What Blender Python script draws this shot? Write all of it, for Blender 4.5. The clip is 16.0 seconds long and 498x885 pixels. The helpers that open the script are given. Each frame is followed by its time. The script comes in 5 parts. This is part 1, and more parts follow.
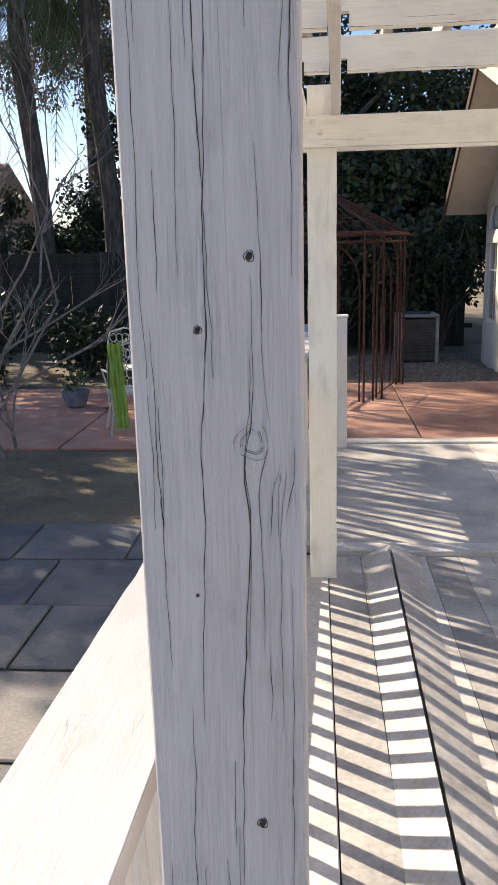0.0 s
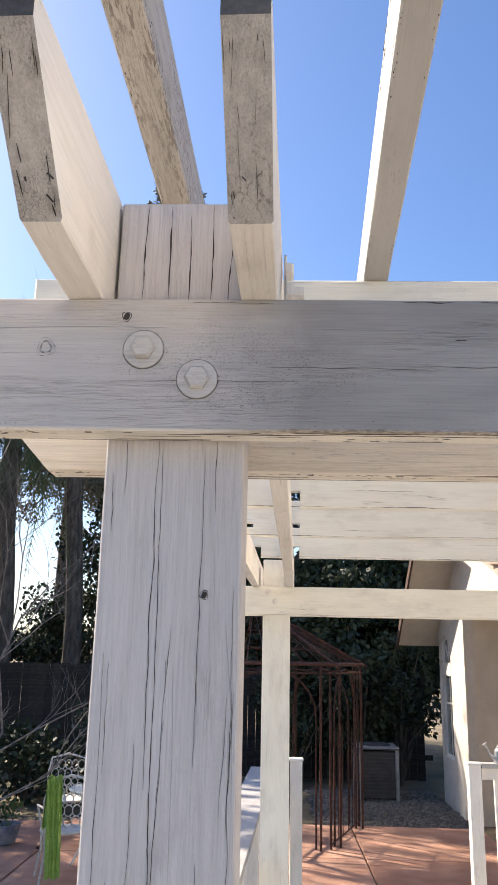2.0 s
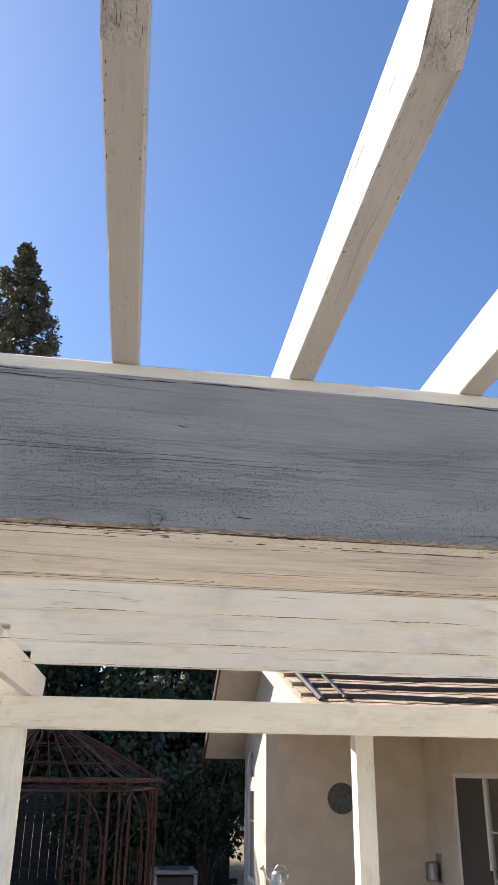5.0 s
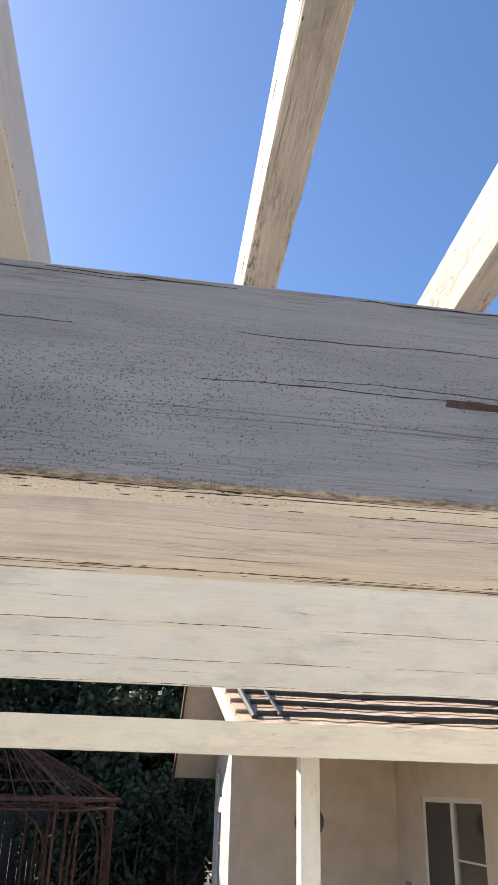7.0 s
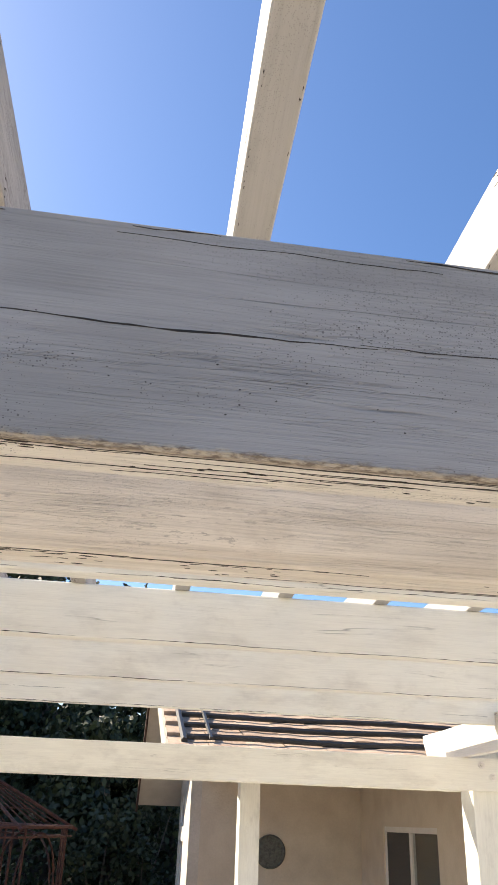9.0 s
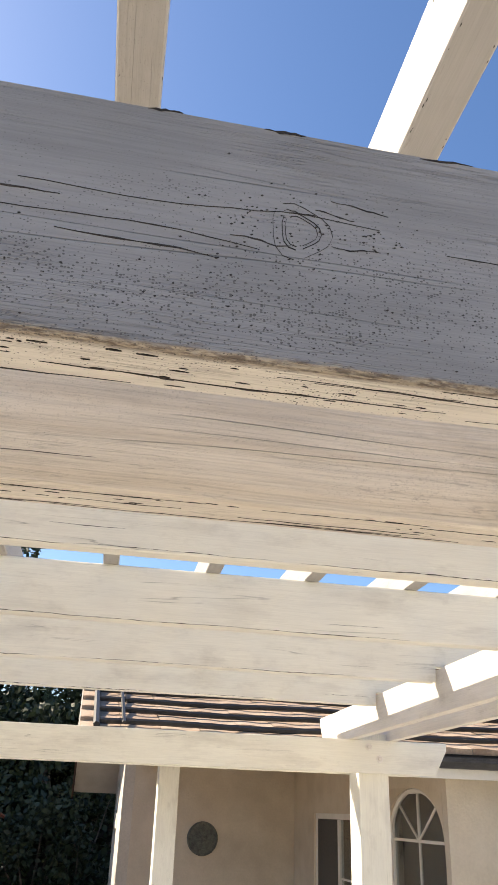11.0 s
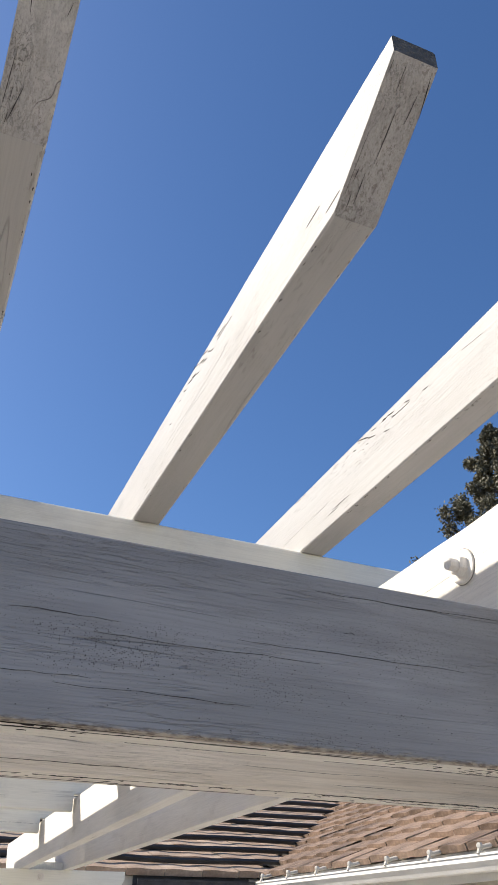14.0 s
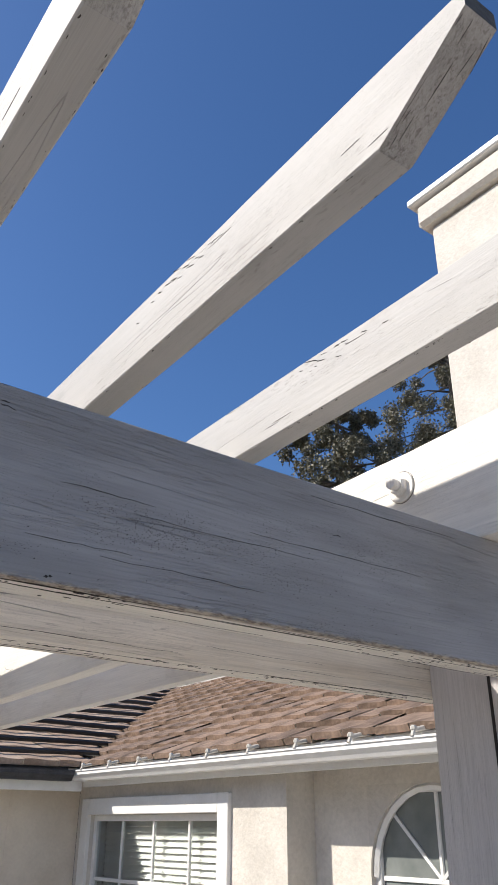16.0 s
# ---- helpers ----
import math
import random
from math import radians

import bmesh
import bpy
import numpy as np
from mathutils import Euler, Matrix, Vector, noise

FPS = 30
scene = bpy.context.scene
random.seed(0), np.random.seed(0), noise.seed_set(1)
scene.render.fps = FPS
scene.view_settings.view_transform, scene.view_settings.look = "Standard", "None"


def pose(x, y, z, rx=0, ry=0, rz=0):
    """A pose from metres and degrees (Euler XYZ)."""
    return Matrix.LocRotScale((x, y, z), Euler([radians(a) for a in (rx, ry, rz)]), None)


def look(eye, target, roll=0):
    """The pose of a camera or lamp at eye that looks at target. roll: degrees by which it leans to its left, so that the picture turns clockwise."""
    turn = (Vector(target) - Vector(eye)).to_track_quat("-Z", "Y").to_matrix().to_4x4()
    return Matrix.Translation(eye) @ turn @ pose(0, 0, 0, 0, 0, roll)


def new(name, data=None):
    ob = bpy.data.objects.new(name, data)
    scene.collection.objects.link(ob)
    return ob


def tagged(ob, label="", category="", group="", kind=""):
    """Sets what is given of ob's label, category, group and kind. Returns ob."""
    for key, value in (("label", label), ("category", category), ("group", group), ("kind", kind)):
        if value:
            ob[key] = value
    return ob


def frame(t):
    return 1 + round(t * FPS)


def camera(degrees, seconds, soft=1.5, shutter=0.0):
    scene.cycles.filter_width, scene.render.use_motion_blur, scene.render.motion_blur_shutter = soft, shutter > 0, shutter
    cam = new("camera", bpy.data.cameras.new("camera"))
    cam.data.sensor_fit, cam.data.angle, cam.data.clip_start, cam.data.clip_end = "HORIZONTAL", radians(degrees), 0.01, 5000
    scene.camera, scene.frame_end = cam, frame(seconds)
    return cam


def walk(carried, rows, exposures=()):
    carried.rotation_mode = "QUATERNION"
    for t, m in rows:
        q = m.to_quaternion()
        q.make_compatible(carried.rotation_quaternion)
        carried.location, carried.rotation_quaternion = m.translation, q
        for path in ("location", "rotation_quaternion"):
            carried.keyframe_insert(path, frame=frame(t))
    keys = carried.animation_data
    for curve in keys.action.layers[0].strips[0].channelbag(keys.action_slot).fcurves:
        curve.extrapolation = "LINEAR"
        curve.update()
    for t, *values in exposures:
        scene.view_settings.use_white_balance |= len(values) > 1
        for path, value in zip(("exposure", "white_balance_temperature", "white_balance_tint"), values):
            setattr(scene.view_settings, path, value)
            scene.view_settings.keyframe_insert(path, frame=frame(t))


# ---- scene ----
cam = camera(34.9, 16.0)
PATH = [
    (0, (0.011, 0.003, 1.719), (-0.159, 1.94, 1.252), -1.5),
    (0.5, (0.046, -0.004, 1.772), (-0.091, 1.985, 1.606), -0.2),
    (1, (0.044, -0.058, 1.879), (-0.079, 1.935, 1.996), 0.7),
    (1.5, (0.029, -0.099, 1.922), (-0.075, 1.868, 2.266), 1.2),
    (2, (0.033, -0.138, 1.979), (-0.036, 1.792, 2.502), 1.2),
    (2.5, (0.037, -0.137, 1.997), (0.023, 1.754, 2.646), 1.0),
    (3, (0.069, -0.153, 2.011), (0.127, 1.705, 2.749), 0.4),
    (3.5, (0.143, -0.157, 2.034), (0.268, 1.678, 2.819), 0.4),
    (4, (0.27, -0.144, 2.034), (0.455, 1.679, 2.836), 0.5),
    (4.5, (0.403, -0.11, 2.018), (0.648, 1.71, 2.812), 0.7),
    (5, (0.477, -0.036, 2.004), (0.783, 1.784, 2.775), 0.7),
    (7.5, (1.321, 0.217, 2.037), (1.578, 2.019, 2.864), 1.5),
    (8, (1.435, 0.241, 2.038), (1.69, 2.033, 2.887), 1.2),
    (8.5, (1.591, 0.236, 2.033), (1.835, 2.022, 2.9), 1.8),
    (11, (2.087, 0.305, 2.009), (2.423, 2.085, 2.857), 2.0),
    (11.5, (2.231, 0.304, 2.018), (2.615, 2.063, 2.889), 1.1),
    (12, (2.361, 0.256, 2.026), (2.782, 1.984, 2.939), 0.4),
    (12.5, (2.408, 0.175, 2.036), (2.859, 1.867, 3.003), -0.1),
    (13, (2.416, 0.104, 2.039), (2.914, 1.751, 3.059), -0.2),
    (13.5, (2.509, 0.078, 2.068), (3.087, 1.675, 3.124), -0.1),
    (14, (2.6, 0.057, 2.071), (3.296, 1.601, 3.135), 0.1),
    (14.5, (2.546, 0.04, 2.071), (3.375, 1.53, 3.116), 0.2),
    (15, (2.396, 0.053, 2.061), (3.353, 1.496, 3.061), 0.4),
    (15.5, (2.345, 0.077, 2.060), (3.415, 1.534, 3.026), 0.2),
    (16, (2.453, 0.101, 2.043), (3.544, 1.531, 2.918), 0.3),
]
walk(cam, [(t, look(eye, target, roll)) for t, eye, target, roll in PATH], exposures=[(t, e, k, g) for t, e, k, g in ((0.0, 0.84, 7200, 14), (1.0, 1.12, 7600, 14), (1.5, 1.14, 7600, 14), (2.5, 1.0, 6900, 13), (3.5, 0.93, 6800, 12), (5.0, 0.97, 7100, 11), (7.5, 1.12, 7200, 11), (8.0, 1.04, 7200, 11), (8.5, 1.14, 7200, 11), (11.0, 1.05, 7500, 11), (11.5, 0.96, 7300, 11), (12.5, 0.71, 7000, 11), (14.0, 0.45, 6500, 10), (15.0, 0.4, 6450, 10), (16.0, 0.26, 6300, 11))])

# ---- light: clear sky, sun from the left and ahead ----
SUN_EL, SUN_AZ = radians(38), radians(-58)
world = bpy.data.worlds.new("world")
scene.world = world
world.use_nodes = True
wn = world.node_tree.nodes
sky = wn.new("ShaderNodeTexSky")
sky.sky_type = 'NISHITA'
sky.sun_disc = False
sky.sun_elevation, sky.sun_rotation = SUN_EL, SUN_AZ
sky.air_density, sky.dust_density, sky.ozone_density = 1.0, 1.1, 5.0
deep = wn.new("ShaderNodeHueSaturation")
deep.inputs["Saturation"].default_value, deep.inputs["Value"].default_value = 1.14, 1.0
deep.inputs["Hue"].default_value = 0.504
world.node_tree.links.new(sky.outputs[0], deep.inputs["Color"])
world.node_tree.links.new(deep.outputs[0], wn["Background"].inputs[0])
wn["Background"].inputs[1].default_value = 0.12
sd = Vector((math.sin(SUN_AZ) * math.cos(SUN_EL), math.cos(SUN_AZ) * math.cos(SUN_EL), math.sin(SUN_EL)))
sun_data = bpy.data.lights.new("sun", 'SUN')
sun_data.energy, sun_data.angle, sun_data.color = 5.0, radians(0.55), (1.0, 0.93, 0.82)
sun = new("sun", sun_data)
sun.matrix_world = look(sd * 60, (0, 0, 0))


# ---- materials ----
def mat(name, rough=0.7, metal=0.0):
    m = bpy.data.materials.new(name)
    m.use_nodes = True
    b = m.node_tree.nodes["Principled BSDF"]
    b.inputs["Roughness"].default_value, b.inputs["Metallic"].default_value = rough, metal
    return m, m.node_tree, b


def node(nt, kind, **kw):
    n = nt.nodes.new(kind)
    for k, v in kw.items():
        n.inputs[k].default_value = v
    return n


def coords(nt, scale, space="Object"):
    tc = nt.nodes.new("ShaderNodeTexCoord")
    mp = nt.nodes.new("ShaderNodeMapping")
    mp.inputs["Scale"].default_value = scale
    nt.links.new(tc.outputs[space], mp.inputs[0])
    return mp.outputs[0]


def noise_of(nt, scale, vec, detail=4.0, rough=0.55):
    n = node(nt, "ShaderNodeTexNoise", Scale=scale, Detail=detail, Roughness=rough)
    nt.links.new(vec, n.inputs["Vector"])
    return n.outputs[0]


def ramp(nt, fac, *stops):
    r = nt.nodes.new("ShaderNodeValToRGB")
    el = r.color_ramp.elements
    while len(el) < len(stops):
        el.new(0.5)
    for e, (p, c) in zip(el, stops):
        e.position = p
        e.color = (*c, 1) if isinstance(c, tuple) else (c, c, c, 1)
    nt.links.new(fac, r.inputs[0])
    return r.outputs[0]


def mixc(nt, fac, a, b, mode='MIX'):
    m = nt.nodes.new("ShaderNodeMix")
    m.data_type, m.blend_type = 'RGBA', mode
    for sock, v in ((m.inputs[0], fac), (m.inputs[6], a), (m.inputs[7], b)):
        if isinstance(v, (int, float)):
            sock.default_value = v
        elif isinstance(v, tuple):
            sock.default_value = (*v, 1)
        else:
            nt.links.new(v, sock)
    return m.outputs[2]


def math_of(nt, op, a, b=0.0):
    m = nt.nodes.new("ShaderNodeMath")
    m.operation = op
    for sock, v in ((m.inputs[0], a), (m.inputs[1], b)):
        if isinstance(v, (int, float)):
            sock.default_value = v
        else:
            nt.links.new(v, sock)
    return m.outputs[0]


def bump(nt, b, height, strength, dist=0.004):
    bp = node(nt, "ShaderNodeBump", Strength=strength, Distance=dist)
    nt.links.new(height, bp.inputs["Height"])
    nt.links.new(bp.outputs[0], b.inputs["Normal"])


def painted_wood(name, tone, worn, wear=0.5, pits=0.5, front_shade=None, peel=0.0, split=1.0, craze=0.4, streak=0.0, hairy=0.10, smudge=0.0):
    """Old white paint on sawn softwood; the grain runs along the piece's own x and wavers a little."""
    m, nt, b = mat(name, 0.62)
    info = nt.nodes.new("ShaderNodeObjectInfo")
    tc = nt.nodes.new("ShaderNodeTexCoord")
    off = nt.nodes.new("ShaderNodeVectorMath")
    off.operation = 'MULTIPLY_ADD'
    nt.links.new(info.outputs["Random"], off.inputs[0])
    off.inputs[1].default_value = (17.0, 9.0, 13.0)
    nt.links.new(tc.outputs["Object"], off.inputs[2])

    def scaled(v, source):
        mp = nt.nodes.new("ShaderNodeMapping")
        mp.inputs["Scale"].default_value = v
        nt.links.new(source, mp.inputs[0])
        return mp.outputs[0]

    straight = off.outputs[0]
    bend = nt.nodes.new("ShaderNodeTexNoise")
    bend.inputs["Scale"].default_value, bend.inputs["Detail"].default_value = 1.0, 2.0
    nt.links.new(scaled((4.5, 13, 13), straight), bend.inputs["Vector"])
    shift = nt.nodes.new("ShaderNodeVectorMath")
    shift.operation = 'MULTIPLY_ADD'
    nt.links.new(bend.outputs["Color"], shift.inputs[0])
    shift.inputs[1].default_value = (0.0, 0.006, 0.006)
    nt.links.new(straight, shift.inputs[2])
    wavy = shift.outputs[0]

    grain = noise_of(nt, 1.0, scaled((6, 150, 150), wavy), 5, 0.65)
    hair = noise_of(nt, 1.0, scaled((12, 620, 620), wavy), 3, 0.6)
    crack = noise_of(nt, 1.0, scaled((0.9, 44, 44), wavy), 1, 0.4)
    crack = math_of(nt, 'ABSOLUTE', math_of(nt, 'SUBTRACT', crack, 0.5))
    crack = ramp(nt, crack, (0.0, 0.85 * split), (0.0042, 0.0))
    where = ramp(nt, noise_of(nt, 1.0, scaled((3.2, 12, 12), straight), 3), (0.53, 0.0), (0.60, 1.0))
    crack = math_of(nt, 'MULTIPLY', crack, where)
    # crazed paint: short hairlines along the grain, in patches
    line = noise_of(nt, 1.0, scaled((13, 420, 420), wavy), 2, 0.5)
    line = math_of(nt, 'ABSOLUTE', math_of(nt, 'SUBTRACT', line, 0.5))
    line = ramp(nt, line, (0.0, 1.0), (0.03, 0.0))
    zone = ramp(nt, noise_of(nt, 1.0, scaled((5, 26, 26), straight), 4, 0.6), (0.47, 0.0), (0.62, 1.0))
    line = math_of(nt, 'MULTIPLY', line, math_of(nt, 'MULTIPLY', zone, craze))
    # pin holes where the paint has popped
    cell = nt.nodes.new("ShaderNodeTexVoronoi")
    cell.inputs["Scale"].default_value = 1.0
    nt.links.new(scaled((620, 860, 860), straight), cell.inputs["Vector"])
    pick = nt.nodes.new("ShaderNodeSeparateColor")
    nt.links.new(cell.outputs["Color"], pick.inputs[0])
    pitw = ramp(nt, noise_of(nt, 1.0, scaled((4, 15, 15), straight), 4, 0.6), (0.30, 0.0), (0.60, 1.0))
    size = math_of(nt, 'MULTIPLY', math_of(nt, 'MULTIPLY', pick.outputs[0], pitw), 0.64)
    pit = math_of(nt, 'MULTIPLY', math_of(nt, 'GREATER_THAN', size, math_of(nt, 'ADD', cell.outputs["Distance"], 0.12)), min(1.0, pits))
    if front_shade:
        low = nt.nodes.new("ShaderNodeSeparateXYZ")
        nt.links.new(tc.outputs["Object"], low.inputs[0])
        pit = math_of(nt, 'MULTIPLY', pit, ramp(nt, low.outputs[2], (0.06, 1.0), (0.125, 0.25)))
    stain = noise_of(nt, 1.0, scaled((2.2, 7, 7), straight), 4, 0.6)
    fine = mixc(nt, 1.0, ramp(nt, grain, (0.3, 1.0 - hairy), (0.62, 1.03)), ramp(nt, hair, (0.3, 1.0 - hairy * 1.3), (0.56, 1.03)), 'MULTIPLY')
    col = mixc(nt, ramp(nt, stain, (0.35, 0.0), (0.75, wear)), tone, worn)
    blotch = noise_of(nt, 1.0, scaled((7, 14, 14), straight), 6, 0.7)
    col = mixc(nt, ramp(nt, blotch, (0.56, 0.0), (0.72, wear * 0.8)), col, tuple(c * 0.72 for c in worn))
    if smudge:
        soft = noise_of(nt, 1.0, scaled((3.2, 16, 11), straight), 6, 0.62)
        col = mixc(nt, ramp(nt, soft, (0.53, 0.0), (0.76, smudge)), col, (0.42, 0.385, 0.325))
    if streak:
        ring = noise_of(nt, 1.0, scaled((1.6, 62, 62), wavy), 3, 0.6)
        col = mixc(nt, ramp(nt, ring, (0.48, 0.0), (0.66, streak)), col, tuple(c * 1.05 for c in worn))
    # dimmer light on the front face, right of an edge, put in as grey
    if front_shade:
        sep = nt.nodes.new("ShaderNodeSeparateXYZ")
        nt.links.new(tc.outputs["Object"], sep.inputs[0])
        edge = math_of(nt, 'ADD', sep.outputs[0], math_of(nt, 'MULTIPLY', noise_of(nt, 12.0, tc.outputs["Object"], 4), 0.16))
        dimmed = ramp(nt, edge, (front_shade[1] - 0.05, 0.0), (front_shade[1] + 0.05, 1.0))
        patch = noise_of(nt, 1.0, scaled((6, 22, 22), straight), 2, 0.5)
        grey = mixc(nt, ramp(nt, patch, (0.4, 0.0), (0.56, 1.0)), front_shade[0], tuple(c * 1.2 for c in front_shade[0]))
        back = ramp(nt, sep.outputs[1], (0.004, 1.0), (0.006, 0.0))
        # the paint flakes away in a ragged line along the lower arris
        rag = math_of(nt, 'ADD', sep.outputs[2], math_of(nt, 'MULTIPLY', noise_of(nt, 1.0, scaled((90, 300, 300), straight), 5, 0.75), -0.013))
        rag = ramp(nt, math_of(nt, 'ADD', rag, 0.01), (0.0058, 0.0), (0.0062, 1.0))
        rust = mixc(nt, ramp(nt, noise_of(nt, 1.0, scaled((120, 420, 420), straight), 4, 0.7), (0.42, 0.0), (0.58, 1.0)), (0.16, 0.12, 0.09), (0.44, 0.37, 0.28))
        front = math_of(nt, 'MULTIPLY', dimmed, back)
        # pale underside: light bounced up from the deck, put into the colour
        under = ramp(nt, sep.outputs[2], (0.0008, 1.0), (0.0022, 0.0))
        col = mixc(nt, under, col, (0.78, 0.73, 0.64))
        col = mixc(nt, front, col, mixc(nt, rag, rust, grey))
    col = mixc(nt, 1.0, col, fine, 'MULTIPLY')
    if peel:
        chips = noise_of(nt, 1.0, scaled((60, 300, 300), wavy), 5, 0.7)
        some = ramp(nt, noise_of(nt, 1.0, scaled((3, 22, 22), straight), 4, 0.6), (0.52 - 0.08 * peel, 0.0), (0.66 - 0.08 * peel, 1.0))
        chips = math_of(nt, 'MULTIPLY', ramp(nt, chips, (0.60 - 0.08 * peel, 0.0), (0.63 - 0.08 * peel, min(0.85, 0.35 + 0.5 * peel))), some)
        col = mixc(nt, chips, col, (0.17, 0.14, 0.12))
    col = mixc(nt, math_of(nt, 'MULTIPLY', line, 0.8), col, (0.12, 0.10, 0.085))
    col = mixc(nt, math_of(nt, 'MULTIPLY', pit, 0.8), col, (0.09, 0.08, 0.075))
    col = mixc(nt, crack, col, (0.05, 0.042, 0.036))
    nt.links.new(col, b.inputs["Base Color"])
    h = math_of(nt, 'SUBTRACT', math_of(nt, 'ADD', math_of(nt, 'MULTIPLY', grain, min(0.45, 0.08 + 3.0 * hairy)), math_of(nt, 'MULTIPLY', hair, min(0.35, 0.06 + 2.4 * hairy))), math_of(nt, 'MULTIPLY', crack, 1.2))
    h = math_of(nt, 'SUBTRACT', h, math_of(nt, 'ADD', math_of(nt, 'MULTIPLY', pit, 0.7), math_of(nt, 'MULTIPLY', line, 0.5)))
    bump(nt, b, h, 0.8, 0.003)
    return m


def surface(name, dark, light, scale=8.0, rough=0.85, bumps=0.4, dist=0.01, detail=6.0, contrast=0.2, space="Object", fine=60.0, metal=0.0, stretch=(1, 1, 1)):
    m, nt, b = mat(name, rough, metal)
    v = coords(nt, stretch, space)
    a = noise_of(nt, scale, v, detail, 0.6)
    f = noise_of(nt, fine, v, 3, 0.6)
    info = nt.nodes.new("ShaderNodeObjectInfo")
    shift = math_of(nt, 'MULTIPLY', math_of(nt, 'SUBTRACT', info.outputs["Random"], 0.5), 0.25)
    col = mixc(nt, ramp(nt, math_of(nt, 'ADD', a, shift), (0.33, 0.0), (0.68, 1.0)), dark, light)
    col = mixc(nt, 1.0, col, ramp(nt, f, (0.3, 1.0 - contrast), (0.7, 1.0 + contrast * 0.5)), 'MULTIPLY')
    nt.links.new(col, b.inputs["Base Color"])
    bump(nt, b, math_of(nt, 'ADD', math_of(nt, 'MULTIPLY', a, 0.5), f), bumps, dist)
    return m


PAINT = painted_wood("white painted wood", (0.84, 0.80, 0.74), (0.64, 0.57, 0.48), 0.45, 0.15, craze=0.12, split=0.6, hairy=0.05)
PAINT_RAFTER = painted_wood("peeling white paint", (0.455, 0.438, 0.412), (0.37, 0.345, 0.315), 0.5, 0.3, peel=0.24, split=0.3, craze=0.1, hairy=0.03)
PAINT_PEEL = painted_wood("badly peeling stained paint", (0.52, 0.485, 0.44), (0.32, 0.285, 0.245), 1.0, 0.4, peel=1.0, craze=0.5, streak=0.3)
PAINT_STAIN = painted_wood("stained cream paint", (0.88, 0.82, 0.72), (0.58, 0.49, 0.37), 0.5, 0.15, peel=0.15, split=0.6, craze=0.3, streak=0.4, smudge=0.35)
PAINT_CAP = painted_wood("sun-bleached worn paint", (0.47, 0.45, 0.435), (0.41, 0.385, 0.365), 0.5, 0.5, peel=0.15, split=0.3, craze=0.1, hairy=0.04)
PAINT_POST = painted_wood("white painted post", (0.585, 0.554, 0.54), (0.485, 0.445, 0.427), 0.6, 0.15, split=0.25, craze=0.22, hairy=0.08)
PAINT_FRONT = painted_wood("weathered paint with a shade-grey front", (0.51, 0.487, 0.474), (0.46, 0.42, 0.395), 0.6, 1.0, front_shade=((0.275, 0.262, 0.257), 0.48), split=0.4, craze=0.42, hairy=0.07)
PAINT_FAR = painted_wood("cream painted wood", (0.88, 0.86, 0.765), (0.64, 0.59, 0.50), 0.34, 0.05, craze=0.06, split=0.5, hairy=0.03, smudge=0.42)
BOLT_SHADED = painted_wood("shade-toned bolt paint", (0.58, 0.56, 0.54), (0.48, 0.45, 0.42), 0.6, 0.3, split=0.0, craze=0.1)
END_PAINT = painted_wood("worn paint on end grain", (0.54, 0.51, 0.48), (0.36, 0.33, 0.30), 0.8, 0.25, peel=0.6, split=1.0, craze=0.9, streak=0.5, hairy=0.16)
END_GREY = surface("grey weathered end grain", (0.05, 0.05, 0.05), (0.12, 0.115, 0.11), 30, 0.9, 0.8, 0.004, fine=180)
CRACK = surface("dark crack", (0.02, 0.017, 0.015), (0.05, 0.04, 0.035), 30)
BARE = surface("bare brown wood", (0.045, 0.025, 0.02), (0.10, 0.058, 0.045), 30, fine=120)
DECK = surface("weathered painted decking", (0.29, 0.27, 0.245), (0.56, 0.525, 0.465), 3.0, 0.8, 0.3, 0.004, fine=40)
DECK_WHITE = surface("worn white floor paint", (0.46, 0.43, 0.38), (0.64, 0.61, 0.56), 4.0, 0.7, 0.2, 0.003)
TERRACE = surface("pale concrete", (0.55, 0.52, 0.46), (0.78, 0.75, 0.69), 4.0, 0.7, 0.2, 0.003)
SLAB = surface("patchy grey concrete", (0.35, 0.33, 0.295), (0.60, 0.565, 0.50), 2.2, 0.85, 0.3, 0.003, detail=8, fine=70)
STUCCO = surface("cream stucco", (0.58, 0.50, 0.40), (0.70, 0.62, 0.51), 2.5, 0.9, 0.5, 0.006, fine=45, contrast=0.05)
STUCCO_W = surface("white stucco", (0.57, 0.525, 0.46), (0.69, 0.64, 0.565), 3.5, 0.9, 0.6, 0.008, detail=9, fine=38, contrast=0.09)
TRIM = surface("white trim paint", (0.74, 0.72, 0.68), (0.82, 0.80, 0.76), 6, 0.5, 0.03, 0.003, contrast=0.03)
SOFFIT = surface("beige soffit paint", (0.52, 0.48, 0.41), (0.60, 0.56, 0.49), 6, 0.7, 0.1, contrast=0.05)
TILE = surface("brown clay tile", (0.13, 0.087, 0.06), (0.32, 0.22, 0.155), 9, 0.85, 0.6, 0.01, fine=50)
TILE_PINK = surface("faded pink clay tile", (0.38, 0.265, 0.185), (0.55, 0.415, 0.305), 5, 0.85, 0.5, 0.01, fine=50)
HOSE = surface("black rubber hose", (0.012, 0.012, 0.012), (0.03, 0.03, 0.03), 10, 0.5, 0.2)
RUST = surface("rusty iron", (0.035, 0.014, 0.010), (0.11, 0.042, 0.026), 18, 0.8, 0.4)
PATIO = surface("terracotta concrete", (0.42, 0.21, 0.14), (0.60, 0.34, 0.24), 3, 0.85, 0.3, fine=90)
PATH_STONE = surface("grey flagstone", (0.09, 0.095, 0.10), (0.24, 0.22, 0.19), 2, 0.8, 0.4, fine=60)
